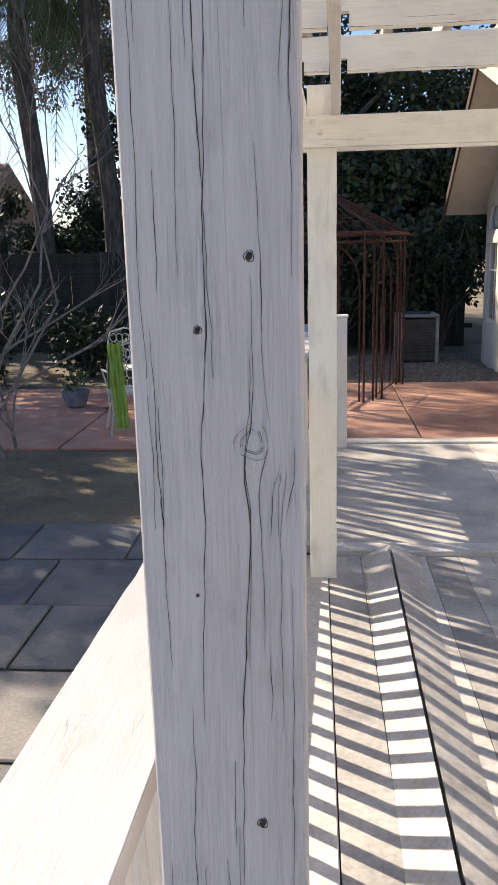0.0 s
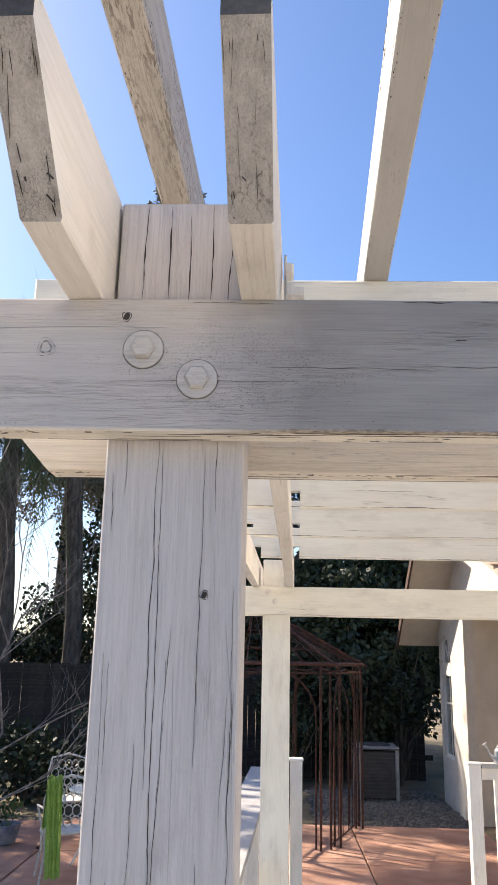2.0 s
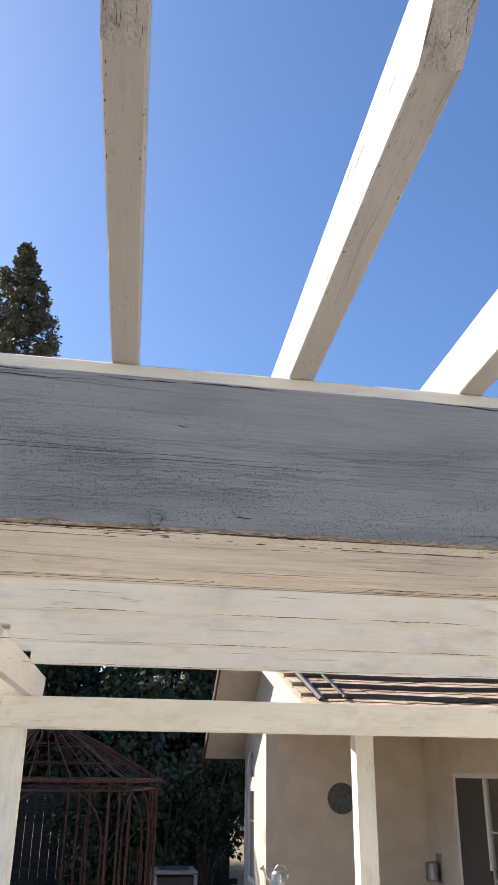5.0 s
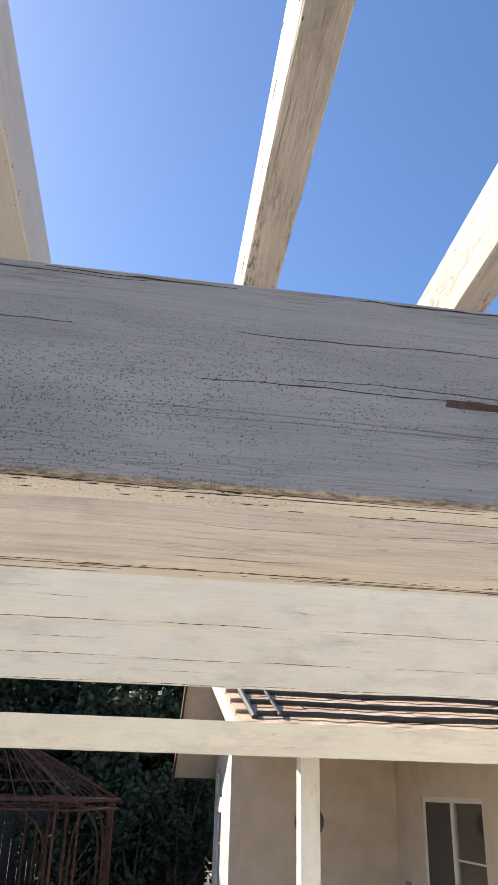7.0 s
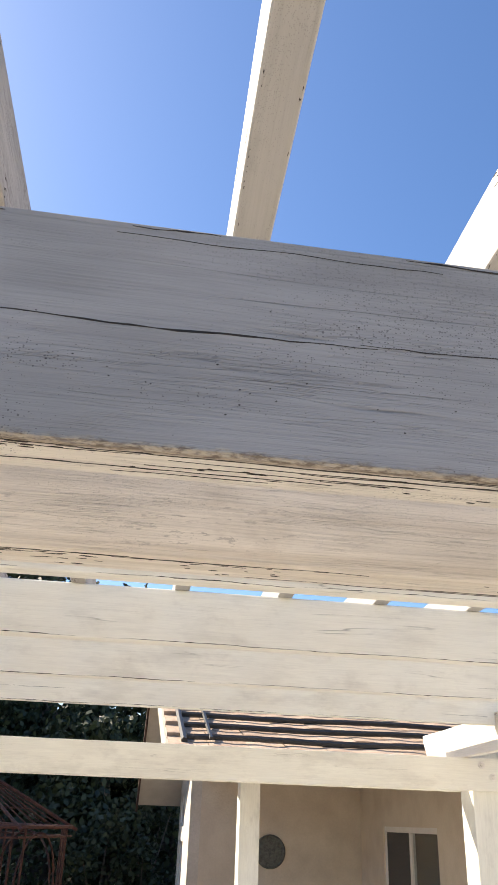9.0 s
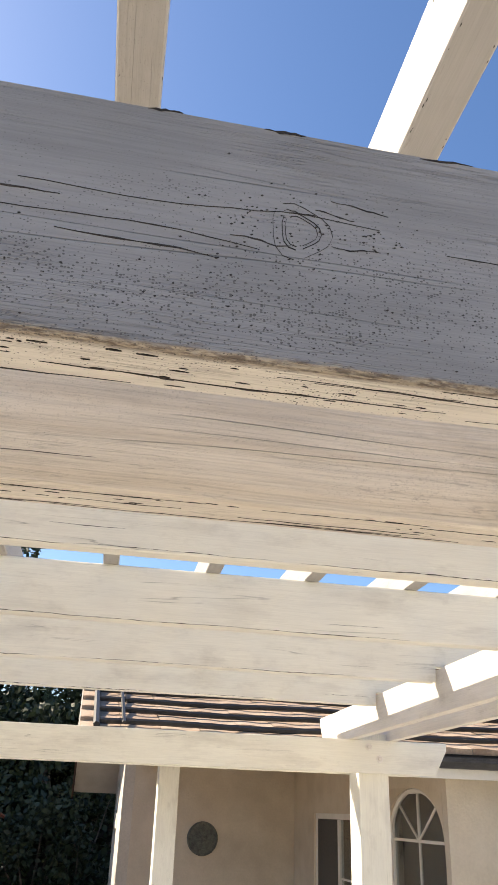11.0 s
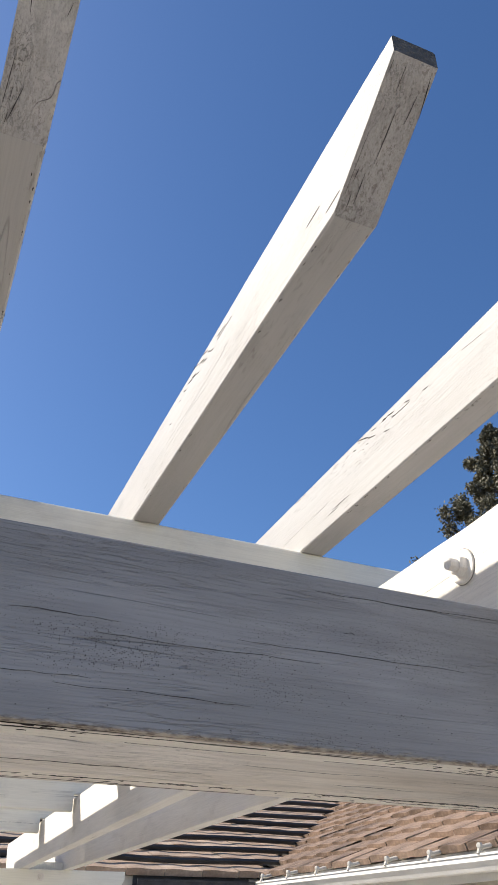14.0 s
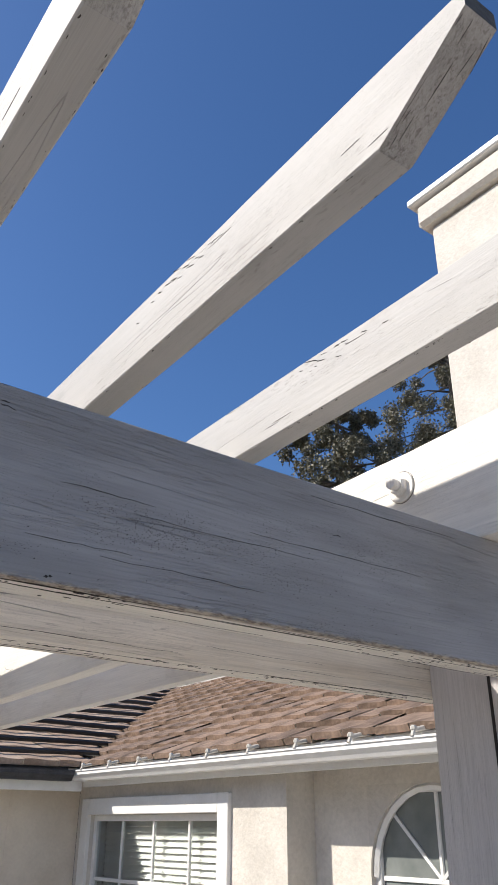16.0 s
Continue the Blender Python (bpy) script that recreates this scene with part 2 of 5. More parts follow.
GROUND = surface("dry garden soil", (0.07, 0.06, 0.045), (0.27, 0.215, 0.13), 0.8, 0.95, 0.8, 0.03, detail=9, fine=25)
GRAVEL = surface("grey gravel", (0.14, 0.13, 0.12), (0.42, 0.39, 0.35), 22, 0.95, 1.0, 0.03, fine=70)
FENCE = surface("dark weathered fence board", (0.022, 0.02, 0.018), (0.06, 0.05, 0.042), 5, 0.9, 0.4, stretch=(6, 6, 1))
BARK = surface("grey-brown bark", (0.07, 0.055, 0.045), (0.20, 0.17, 0.14), 12, 0.95, 0.9, 0.02, stretch=(1, 1, 0.3))
TWIG = surface("grey-brown bare twig bark", (0.16, 0.14, 0.13), (0.38, 0.34, 0.31), 20, 0.9, 0.5)
METAL = surface("galvanised steel", (0.34, 0.35, 0.36), (0.52, 0.53, 0.54), 15, 0.42, 0.1, metal=0.9)
AC_GREY = surface("grey enamel", (0.20, 0.21, 0.22), (0.30, 0.31, 0.32), 9, 0.5, 0.1)
AC_DARK = surface("dark louvre metal", (0.03, 0.03, 0.035), (0.06, 0.06, 0.065), 9, 0.6, 0.1)
WHITE_IRON = surface("chipped white iron", (0.55, 0.54, 0.50), (0.75, 0.74, 0.70), 25, 0.5, 0.2)
GREEN = surface("lime green cloth", (0.26, 0.42, 0.07), (0.40, 0.58, 0.14), 10, 0.9, 0.5)
CLAY = surface("blue glazed pot", (0.10, 0.13, 0.2), (0.28, 0.30, 0.32), 9, 0.4, 0.1)
DISC = surface("dark patinated metal", (0.05, 0.055, 0.05), (0.16, 0.17, 0.15), 26, 0.6, 0.9, 0.02)
ROOM_SHADE = surface("room shade colour", (0.10, 0.09, 0.08), (0.14, 0.13, 0.11), 3)
BLIND = surface("cream window blind", (0.62, 0.60, 0.55), (0.72, 0.70, 0.65), 8, 0.6, 0.1)
SCREEN = surface("dark insect screen", (0.05, 0.05, 0.045), (0.09, 0.085, 0.08), 60, 0.8, 0.1)
GLASS, gnt, gb = mat("window glass", 0.03)
gb.inputs["Base Color"].default_value = (0.75, 0.8, 0.8, 1)
gb.inputs["Transmission Weight"].default_value = 1.0


# what glints and shows in the pane is painted as opaque mottled grey-green
GREY_PANE, dnt, db_ = mat("opaque grey pane", 0.12)
pane_mottle = noise_of(dnt, 5.0, coords(dnt, (1, 1, 1)), 4)
dnt.links.new(ramp(dnt, pane_mottle, (0.3, (0.15, 0.165, 0.155)), (0.7, (0.24, 0.255, 0.24))), db_.inputs["Base Color"])


def leaf_material(name, a, b_, rough=0.6):
    m, nt, b = mat(name, rough)
    geo = nt.nodes.new("ShaderNodeNewGeometry")
    nt.links.new(ramp(nt, geo.outputs["Random Per Island"], (0.0, a), (1.0, b_)), b.inputs["Base Color"])
    return m


LEAF_DARK = leaf_material("dark green leaf", (0.012, 0.024, 0.010), (0.04, 0.06, 0.022))
LEAF_CONIFER = leaf_material("conifer needle", (0.07, 0.068, 0.042), (0.20, 0.18, 0.115))
LEAF_PALM = leaf_material("palm frond", (0.05, 0.08, 0.03), (0.13, 0.16, 0.07))
LEAF_SHRUB = leaf_material("shrub leaf", (0.03, 0.06, 0.015), (0.10, 0.15, 0.04))


# ---- builders ----
def link_mesh(name, bm, material, parent=None, label=""):
    me = bpy.data.meshes.new(name)
    bm.to_mesh(me)
    bm.free()
    me.materials.append(material)
    ob = new(name, me)
    if parent:
        ob.parent = parent
    if label:
        ob["label"] = label
    return ob


def part(name, bm, material, parent, label=""):
    return link_mesh(name, bm, material, parent, label)


def thing(name, at, label, category, group="", kind=""):
    ob = new(name)
    ob.empty_display_size = 0.1
    ob.location = at
    return tagged(ob, label, category, group, kind)


def add_box(bm, lo, hi, bevel=0.0, m=None):
    r = bmesh.ops.create_cube(bm, size=1.0)
    vs = r["verts"]
    for v in vs:
        v.co = Vector([lo[i] + (v.co[i] + 0.5) * (hi[i] - lo[i]) for i in range(3)])
        if m:
            v.co = m @ v.co
    if bevel:
        es = list({e for v in vs for e in v.link_edges})
        bmesh.ops.bevel(bm, geom=es, offset=bevel, segments=1, affect='EDGES')


def box(lo, hi, bevel=0.0, m=None):
    bm = bmesh.new()
    add_box(bm, lo, hi, bevel, m)
    return bm


def add_tube(bm, pts, radii, sides=6, cap=True):
    pts = [Vector(p) for p in pts]
    if isinstance(radii, (int, float)):
        radii = [radii] * len(pts)
    rings = []
    for i, p in enumerate(pts):
        d = (pts[min(i + 1, len(pts) - 1)] - pts[max(i - 1, 0)]).normalized()
        u = d.orthogonal().normalized() if i == 0 else (u - d * u.dot(d)).normalized()
        w = d.cross(u)
        rings.append([bm.verts.new(p + (u * math.cos(a) + w * math.sin(a)) * radii[i]) for a in (2 * math.pi * k / sides for k in range(sides))])
    for a, b in zip(rings, rings[1:]):
        for k in range(sides):
            bm.faces.new((a[k], a[(k + 1) % sides], b[(k + 1) % sides], b[k]))
    if cap:
        bm.faces.new(rings[0][::-1])
        bm.faces.new(rings[-1])


def tube(pts, radii, sides=6):
    bm = bmesh.new()
    add_tube(bm, pts, radii, sides)
    return bm


def turned(profile, sides=20):
    """A solid of revolution about z from (radius, height) pairs."""
    bm = bmesh.new()
    rings = [[bm.verts.new((r * math.cos(2 * math.pi * k / sides), r * math.sin(2 * math.pi * k / sides), z)) for k in range(sides)] for r, z in profile]
    for a, b in zip(rings, rings[1:]):
        for k in range(sides):
            bm.faces.new((a[k], a[(k + 1) % sides], b[(k + 1) % sides], b[k]))
    bm.faces.new(rings[0][::-1])
    bm.faces.new(rings[-1])
    return bm


def plank_bm(L, W, H, cut0=0.0, cut1=0.0, seed=0, rough=0.0012, step=0.06, b=0.0018):
    """A sawn board along x from 0 to L, W thick (y from 0), H high (z from 0), with worn arrises and raked lower ends."""
    rnd = random.Random(seed)
    zc = H * 0.78
    ring = [(b, 0), (W - b, 0), (W, b), (W, zc), (W, H - b), (W - b, H), (b, H), (0, H - b), (0, zc), (0, b)]
    inner = max(2, int((L - cut0 - cut1) / step))
    xs = [None] + [cut0 + 0.002 + (L - cut0 - cut1 - 0.004) * i / inner for i in range(inner + 1)] + [None]
    bm = bmesh.new()
    rings = []
    bow = [rnd.uniform(-1, 1) * (0.0005 if rough > 0.0005 else 0.0) * L for _ in range(2)]
    for i, x in enumerate(xs):
        row = []
        for y, z in ring:
            f = max(0.0, (zc - z) / zc)
            px = cut0 * f if i == 0 else (L - cut1 * f if i == len(xs) - 1 else x)
            s = math.sin(math.pi * px / L)
            j = 1 if 0 < i < len(xs) - 1 else 0.3
            wob = noise.noise(Vector((px * 7 + seed * 3.1, y * 40, z * 40))) * rough * 0.5 * j
            nick = max(0.0, noise.noise(Vector((px * 23 + seed, y * 90, z * 90 + 5))) - 0.3) * (0.006 if rough > 0.0005 else 0.0018) * (1 if (y, z) not in ((W, zc), (0, zc)) else 0)
            cy, cz = (W / 2 - y), (H / 2 - z)
            n = math.hypot(cy, cz) or 1
            row.append(bm.verts.new((px, y + bow[0] * s + cy / n * nick + wob, z + bow[1] * s + cz / n * nick + wob)))
        rings.append(row)
    n = len(ring)
    for a, c in zip(rings, rings[1:]):
        for k in range(n):
            bm.faces.new((a[k], c[k], c[(k + 1) % n], a[(k + 1) % n]))
    for row, flip in ((rings[0], False), (rings[-1], True)):
        low = [row[9], row[0], row[1], row[2], row[3], row[8]]
        top = [row[8], row[3], row[4], row[5], row[6], row[7]]
        for q, f in enumerate((low, top)):
            bm.faces.new(f[::-1] if not flip else f).material_index = q + 1
    bmesh.ops.recalc_face_normals(bm, faces=bm.faces)
    return bm


SKEW = 0.029


def skew(y):
    """The pergola is slightly out of square: cross pieces drift to the right with depth."""
    return SKEW * (y - 0.638)


UPRIGHT = Matrix.Rotation(-math.pi / 2, 4, 'Y')


def along_x(x, y, z):
    return Matrix.Translation((x, y, z))


def upright(x, y, z):
    """Local x points up, local y to world y, local z to world -x."""
    return Matrix.Translation((x, y, z)) @ UPRIGHT


# ---- ground ----
def sheet(name, lo, hi, z, material, label, category, thick=0.06, bevel=0.006):
    return tagged(link_mesh(name, box((lo[0], lo[1], z - thick), (hi[0], hi[1], z), bevel), material), label, category, kind="structure")


GZ = -0.15
gbm = bmesh.new()
bmesh.ops.create_grid(gbm, x_segments=60, y_segments=60, size=900)
for v in gbm.verts:
    v.co.z = GZ
tagged(link_mesh("ground", gbm, GROUND), "bare dry garden soil with sparse grass", "ground", kind="structure")

patio = thing("pavement", (1.4, 9.2, GZ), "terracotta tinted concrete patio in large slabs", "patio", kind="structure")
for x0, x1, y0, y1 in ((-0.6, 1.05, 7.2, 9.4), (1.07, 2.75, 7.2, 9.4), (-2.6, 1.05, 9.42, 11.2), (1.07, 2.75, 9.42, 11.2)):
    part("slab", box((x0 - 1.4, y0 - 9.2, 0.0), (x1 - 1.4, y1 - 9.2, 0.03), 0.006), PATIO, patio)
patio2 = thing("pavement", (-3.0, 9.0, GZ), "pale concrete garden patio in large slabs", "patio", kind="structure")
for i, (x0, x1, y0, y1) in enumerate(((-4.6, -2.55, 7.45, 11.0), (-2.53, -0.65, 7.45, 9.38), (-7.0, -4.62, 7.45, 10.2))):
    part("slab", box((x0 + 3.0, y0 - 9.0, 0.0), (x1 + 3.0, y1 - 9.0, 0.03), 0.006), PATIO, patio2)
path = thing("pavement", (-2.0, 4.0, GZ), "grey flagstone garden path with uneven stones", "path", kind="structure")
rp = random.Random(5)
for iy in range(6):
    x = -3.1 + rp.uniform(-0.1, 0.1)
    while x < -0.75:
        w = rp.uniform(0.42, 0.75)
        y = 1.2 + iy * 0.68
        part("flagstone", box((x + 2.0, y - 4.0, 0), (min(x + w, -0.72) + 1.985, y + 0.66 - 4.0, 0.012 + rp.uniform(0, 0.012)), 0.008), PATH_STONE, path)
        x += w
gv = bmesh.new()
rg = random.Random(8)
for i in range(2600):
    x, y, s = rg.uniform(0.6, 2.7), rg.uniform(11.25, 14.2), rg.uniform(0.018, 0.05)
    r = bmesh.ops.create_icosphere(gv, subdivisions=1, radius=s, matrix=Matrix.Translation((x, y, GZ + s * 0.3)) @ Matrix.Diagonal((1, rg.uniform(0.7, 1.2), 0.6, 1))) if i < 900 else None
    if r is None:
        q = [gv.verts.new((x + dx * s, y + dy * s, GZ + 0.012 + dz * s)) for dx, dy, dz in ((-1, -0.6, 0), (1, -0.8, 0), (0.1, 1, 0), (0, 0, 0.9))]
        for f in ((0, 1, 3), (1, 2, 3), (2, 0, 3)):
            gv.faces.new([q[k] for k in f])
tagged(link_mesh("gravel", gv, GRAVEL), "loose grey garden gravel beside the house", "gravel", kind="stuff")

# unseen pale paving, added to throw sunlight up under the pergola
sheet("pavement_side", (4.02, -6.0), (5.75, 6.74), -0.03, TERRACE, "unseen pale concrete walk added to bounce sunlight", "pavement", 0.1)
sheet("pavement_front", (-3.0, -9.0), (4.01, -3.62), -0.03, TERRACE, "unseen pale concrete terrace added to bounce sunlight", "pavement", 0.1)
# deck: boards along y, a painted border, a raised white cross board and a sill
deck = thing("floor", (1.5, 3.0, 0), "worn painted timber deck, patchy grey and cream", "deck", kind="structure")
part("deck_frame", box((-1.98, -6.6, -0.16), (2.5, 4.02, -0.045)), BARE, deck)
x = 0.075
rd = random.Random(3)
while x < 3.9:
    w = 0.185
    part("deck_board", box((x - 1.5, -6.6, -0.042), (x + w - 0.003 - 1.5, 1.33, rd.uniform(-0.002, 0.0)), 0.0015), DECK, deck)
    x += w
for x0, x1 in ((0.075, 1.35), (1.356, 2.63), (2.636, 3.9)):
    part("slab", box((x0 - 1.5, 1.475, -0.042), (x1 - 1.5, 4.04, 0.0), 0.002), SLAB, deck, "patchy grey concrete slab")
part("border_board", box((-0.42 - 1.5, -6.6, -0.042), (0.07 - 1.5, 1.33, 0.004), 0.004), DECK_WHITE, deck, "white painted border board")
part("border_board", box((-0.42 - 1.5, 1.475, -0.042), (0.07 - 1.5, 4.04, 0.004), 0.004), DECK_WHITE, deck, "white painted border board")
part("cross_board", box((0.10 - 1.5, 1.335, -0.04), (2.4, 1.47, 0.03), 0.006), DECK_WHITE, deck, "raised white cross board")
part("sill", box((-0.1 - 1.5, 4.045, -0.16), (2.4, 4.2, 0.02), 0.006), DECK_WHITE, deck, "white painted edge sill")
# low ridge of two boards lying along the deck
ridge = thing("threshold_ramp", (0.37, 2.2, 0), "two weathered boards leaning together as a low ridge on the deck", "ramp")
bm = bmesh.new()
pr = [(-0.145, 0.0), (-0.010, 0.074), (-0.010, 0.058), (-0.11, 0.0)]
fr = [bm.verts.new((px, -2.6, pz)) for px, pz in pr]
bk = [bm.verts.new((px + 0.055, 2.12, pz)) for px, pz in pr]
bm.faces.new(fr[::-1]); bm.faces.new(bk)
for k in range(4):
    bm.faces.new((fr[k], fr[(k + 1) % 4], bk[(k + 1) % 4], bk[k]))
bmesh.ops.recalc_face_normals(bm, faces=bm.faces)
# sunlit slope of the ridge, its brightness put in as the whiter floor paint
part("left_board", bm, DECK_WHITE, ridge, "ramp board, coloured white for its sunlit slope")
bm = bmesh.new()
pr = [(0.006, 0.068), (0.16, 0.0), (0.13, 0.0), (0.006, 0.05)]
fr = [bm.verts.new((px, -2.6, pz)) for px, pz in pr]
bk = [bm.verts.new((px + 0.055, 2.12, pz)) for px, pz in pr]
bm.faces.new(fr[::-1]); bm.faces.new(bk)
for k in range(4):
    bm.faces.new((fr[k], fr[(k + 1) % 4], bk[(k + 1) % 4], bk[k]))
bmesh.ops.recalc_face_normals(bm, faces=bm.faces)
# slope turned from the sun, its shade put in as the greyer decking
part("right_board", bm, DECK, ridge, "ramp board, coloured grey for its shaded slope")

# ---- pergola ----
ZB, Y0 = 2.19, 0.60
pergola = thing("pergola", (0, 0, 0), "white painted timber pergola with peeling paint, over a deck", "pergola")


def wood(name, m, L, W, H, material, c0=0.0, c1=0.0, seed=0, label="", rough=0.0012, parent=pergola):
    ob = part(name, plank_bm(L, W, H, c0, c1, seed, rough), material, parent, label)
    ob.matrix_basis = m
    ob.data.materials.append(END_PAINT)
    ob.data.materials.append(END_GREY)
    for p in ob.data.polygons:
        p.use_smooth = False
    return ob


RP = 3.240
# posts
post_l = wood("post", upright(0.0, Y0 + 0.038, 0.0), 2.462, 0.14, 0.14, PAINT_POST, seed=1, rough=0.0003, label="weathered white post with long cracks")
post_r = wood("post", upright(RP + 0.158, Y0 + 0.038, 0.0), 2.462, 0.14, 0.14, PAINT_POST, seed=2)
wood("post", upright(0.114, 4.002, 0.0), 2.47, 0.14, 0.14, PAINT_FAR, seed=3)
wood("post", upright(3.483, 4.002, 0.0), 2.36, 0.14, 0.14, PAINT_FAR, seed=4)
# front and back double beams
beam_f = wood("beam", along_x(-0.40, Y0, ZB), 4.2, 0.038, 0.14, PAINT_FRONT, 0.1, 0.1, seed=5, rough=0.0003, label="weathered front beam with cracked paint, shade-grey on its front")
beam_b = wood("beam", along_x(-0.34, Y0 + 0.178, ZB), 4.1, 0.038, 0.14, PAINT_STAIN, 0.1, 0.1, seed=6, rough=0.0003)
beam_far = wood("beam", along_x(-0.345, 3.964, ZB), 4.1, 0.038, 0.14, PAINT_FAR, 0.16, 0.06, seed=7)
wood("beam", along_x(-0.30, 4.142, ZB), 4.05, 0.038, 0.14, PAINT_FAR, 0.16, 0.06, seed=8)
# cross beams in pairs on both sides of the posts
for i, (xr, slope) in enumerate(((0.034, SKEW), (-0.144, SKEW), (RP - 0.05, 0.0405), (RP + 0.195, 0.0249))):
    wood("cross_beam", Matrix.Translation((xr + skew(0.345), 0.345, ZB + 0.14)) @ Matrix.Rotation(math.pi / 2 - math.atan(slope), 4, 'Z'), 4.175, 0.038, 0.14, PAINT, 0.11, 0.08, seed=10 + i)


# notched purlins across the cross beams
def purlin(y, x0, x1, seed):
    L, H, n, z0, W = x1 - x0, 0.138, 0.052, 0.0, 0.038
    d = skew(y)
    lean = -0.046 * (1 - (y - 0.345) / 4.0)
    cuts = sorted((a + d - x0 - 0.012, a + d - x0 + 0.062) for a in (0.0, -0.178, RP - 0.038 + lean))
    prof = [(0.0, 0.05), (0.05, 0.0)]
    for a, b in cuts:
        prof += [(a, 0.0), (a, n), (b, n), (b, 0.0)]
    prof += [(L - 0.05, 0.0), (L, 0.05), (L, H), (0.0, H)]
    bm = bmesh.new()
    f = bm.faces.new([bm.verts.new((px, 0, pz)) for px, pz in prof])
    r = bmesh.ops.extrude_face_region(bm, geom=[f])
    for v in r["geom"]:
        if isinstance(v, bmesh.types.BMVert):
            v.co.y += W
    bmesh.ops.recalc_face_normals(bm, faces=bm.faces)
    bmesh.ops.bevel(bm, geom=[e for e in bm.edges if e.calc_length() > 0.08], offset=0.003, segments=1, affect='EDGES')
    ob = part("purlin", bm, PAINT_FAR, pergola)
    ob.matrix_basis = Matrix.Translation((x0, y, 2.426))
    return ob


def sliver(bm, at, along, across, inward, length, width, rnd):
    """A thin ragged flake lying on a face, sunk a little into it."""
    along = along.normalized()
    ring = [bm.verts.new(at + along * length * u + across * width * v * rnd.uniform(0.6, 1.3)) for u, v in ((-1, 0.1), (-0.5, -0.8), (0.2, -1), (1, 0.0), (0.4, 0.9), (-0.4, 0.7))]
    low = [bm.verts.new(v.co + inward) for v in ring]
    bm.faces.new(ring)
    for k in range(6):
        bm.faces.new((low[k], low[(k + 1) % 6], ring[(k + 1) % 6], ring[k]))


def rake_lines(bm, cut, high, wide, count, rnd):
    """Open grain lines on the raked lower end of a board."""
    up = Vector((-cut, 0, high))
    out = Vector((-high, 0, -cut)).normalized() * 0.0004
    for _ in range(count):
        y = rnd.choice((rnd.uniform(0.02, 0.3), rnd.uniform(0.7, 0.98), rnd.uniform(0.05, 0.95))) * wide
        u = rnd.choice((rnd.uniform(0.05, 0.3), rnd.uniform(0.1, 0.9), rnd.uniform(0.7, 0.92)))
        sliver(bm, Vector((cut, y, 0)) + up * u + out, up + Vector((0, rnd.gauss(0, 0.012), 0)), Vector((0, 1, 0)), out * -6, rnd.uniform(0.006, 0.026) * min(1.0, 3 * u, 3.5 * (1 - u)), rnd.uniform(0.0001, 0.00035), rnd)


PURLINS = []
for i, y in enumerate((1.02, 1.68, 2.265, 2.87, 3.53)):
    pu = purlin(y, -0.36 + 0.01 * i, 3.418 + 0.0249 * (y - 0.345), i)
    PURLINS.append((pu, y))

# rafters on top
RAFTERS = [-0.118, 0.166, 0.441, 0.716, 0.993, 1.276, 1.528, 1.79, 2.056, 2.321, 2.598, 2.862, 3.113]
REACH = {2: 0.03, 10: 0.036, 11: 0.004}
SHIFT = {1: -0.003, 2: 0.007, 3: 0.001, 5: -0.006, 6: -0.003, 8: 0.005, 10: -0.002, 11: -0.002, 12: 0.008}
YAW = {1: 0.018, 10: -0.008, 11: -0.002}
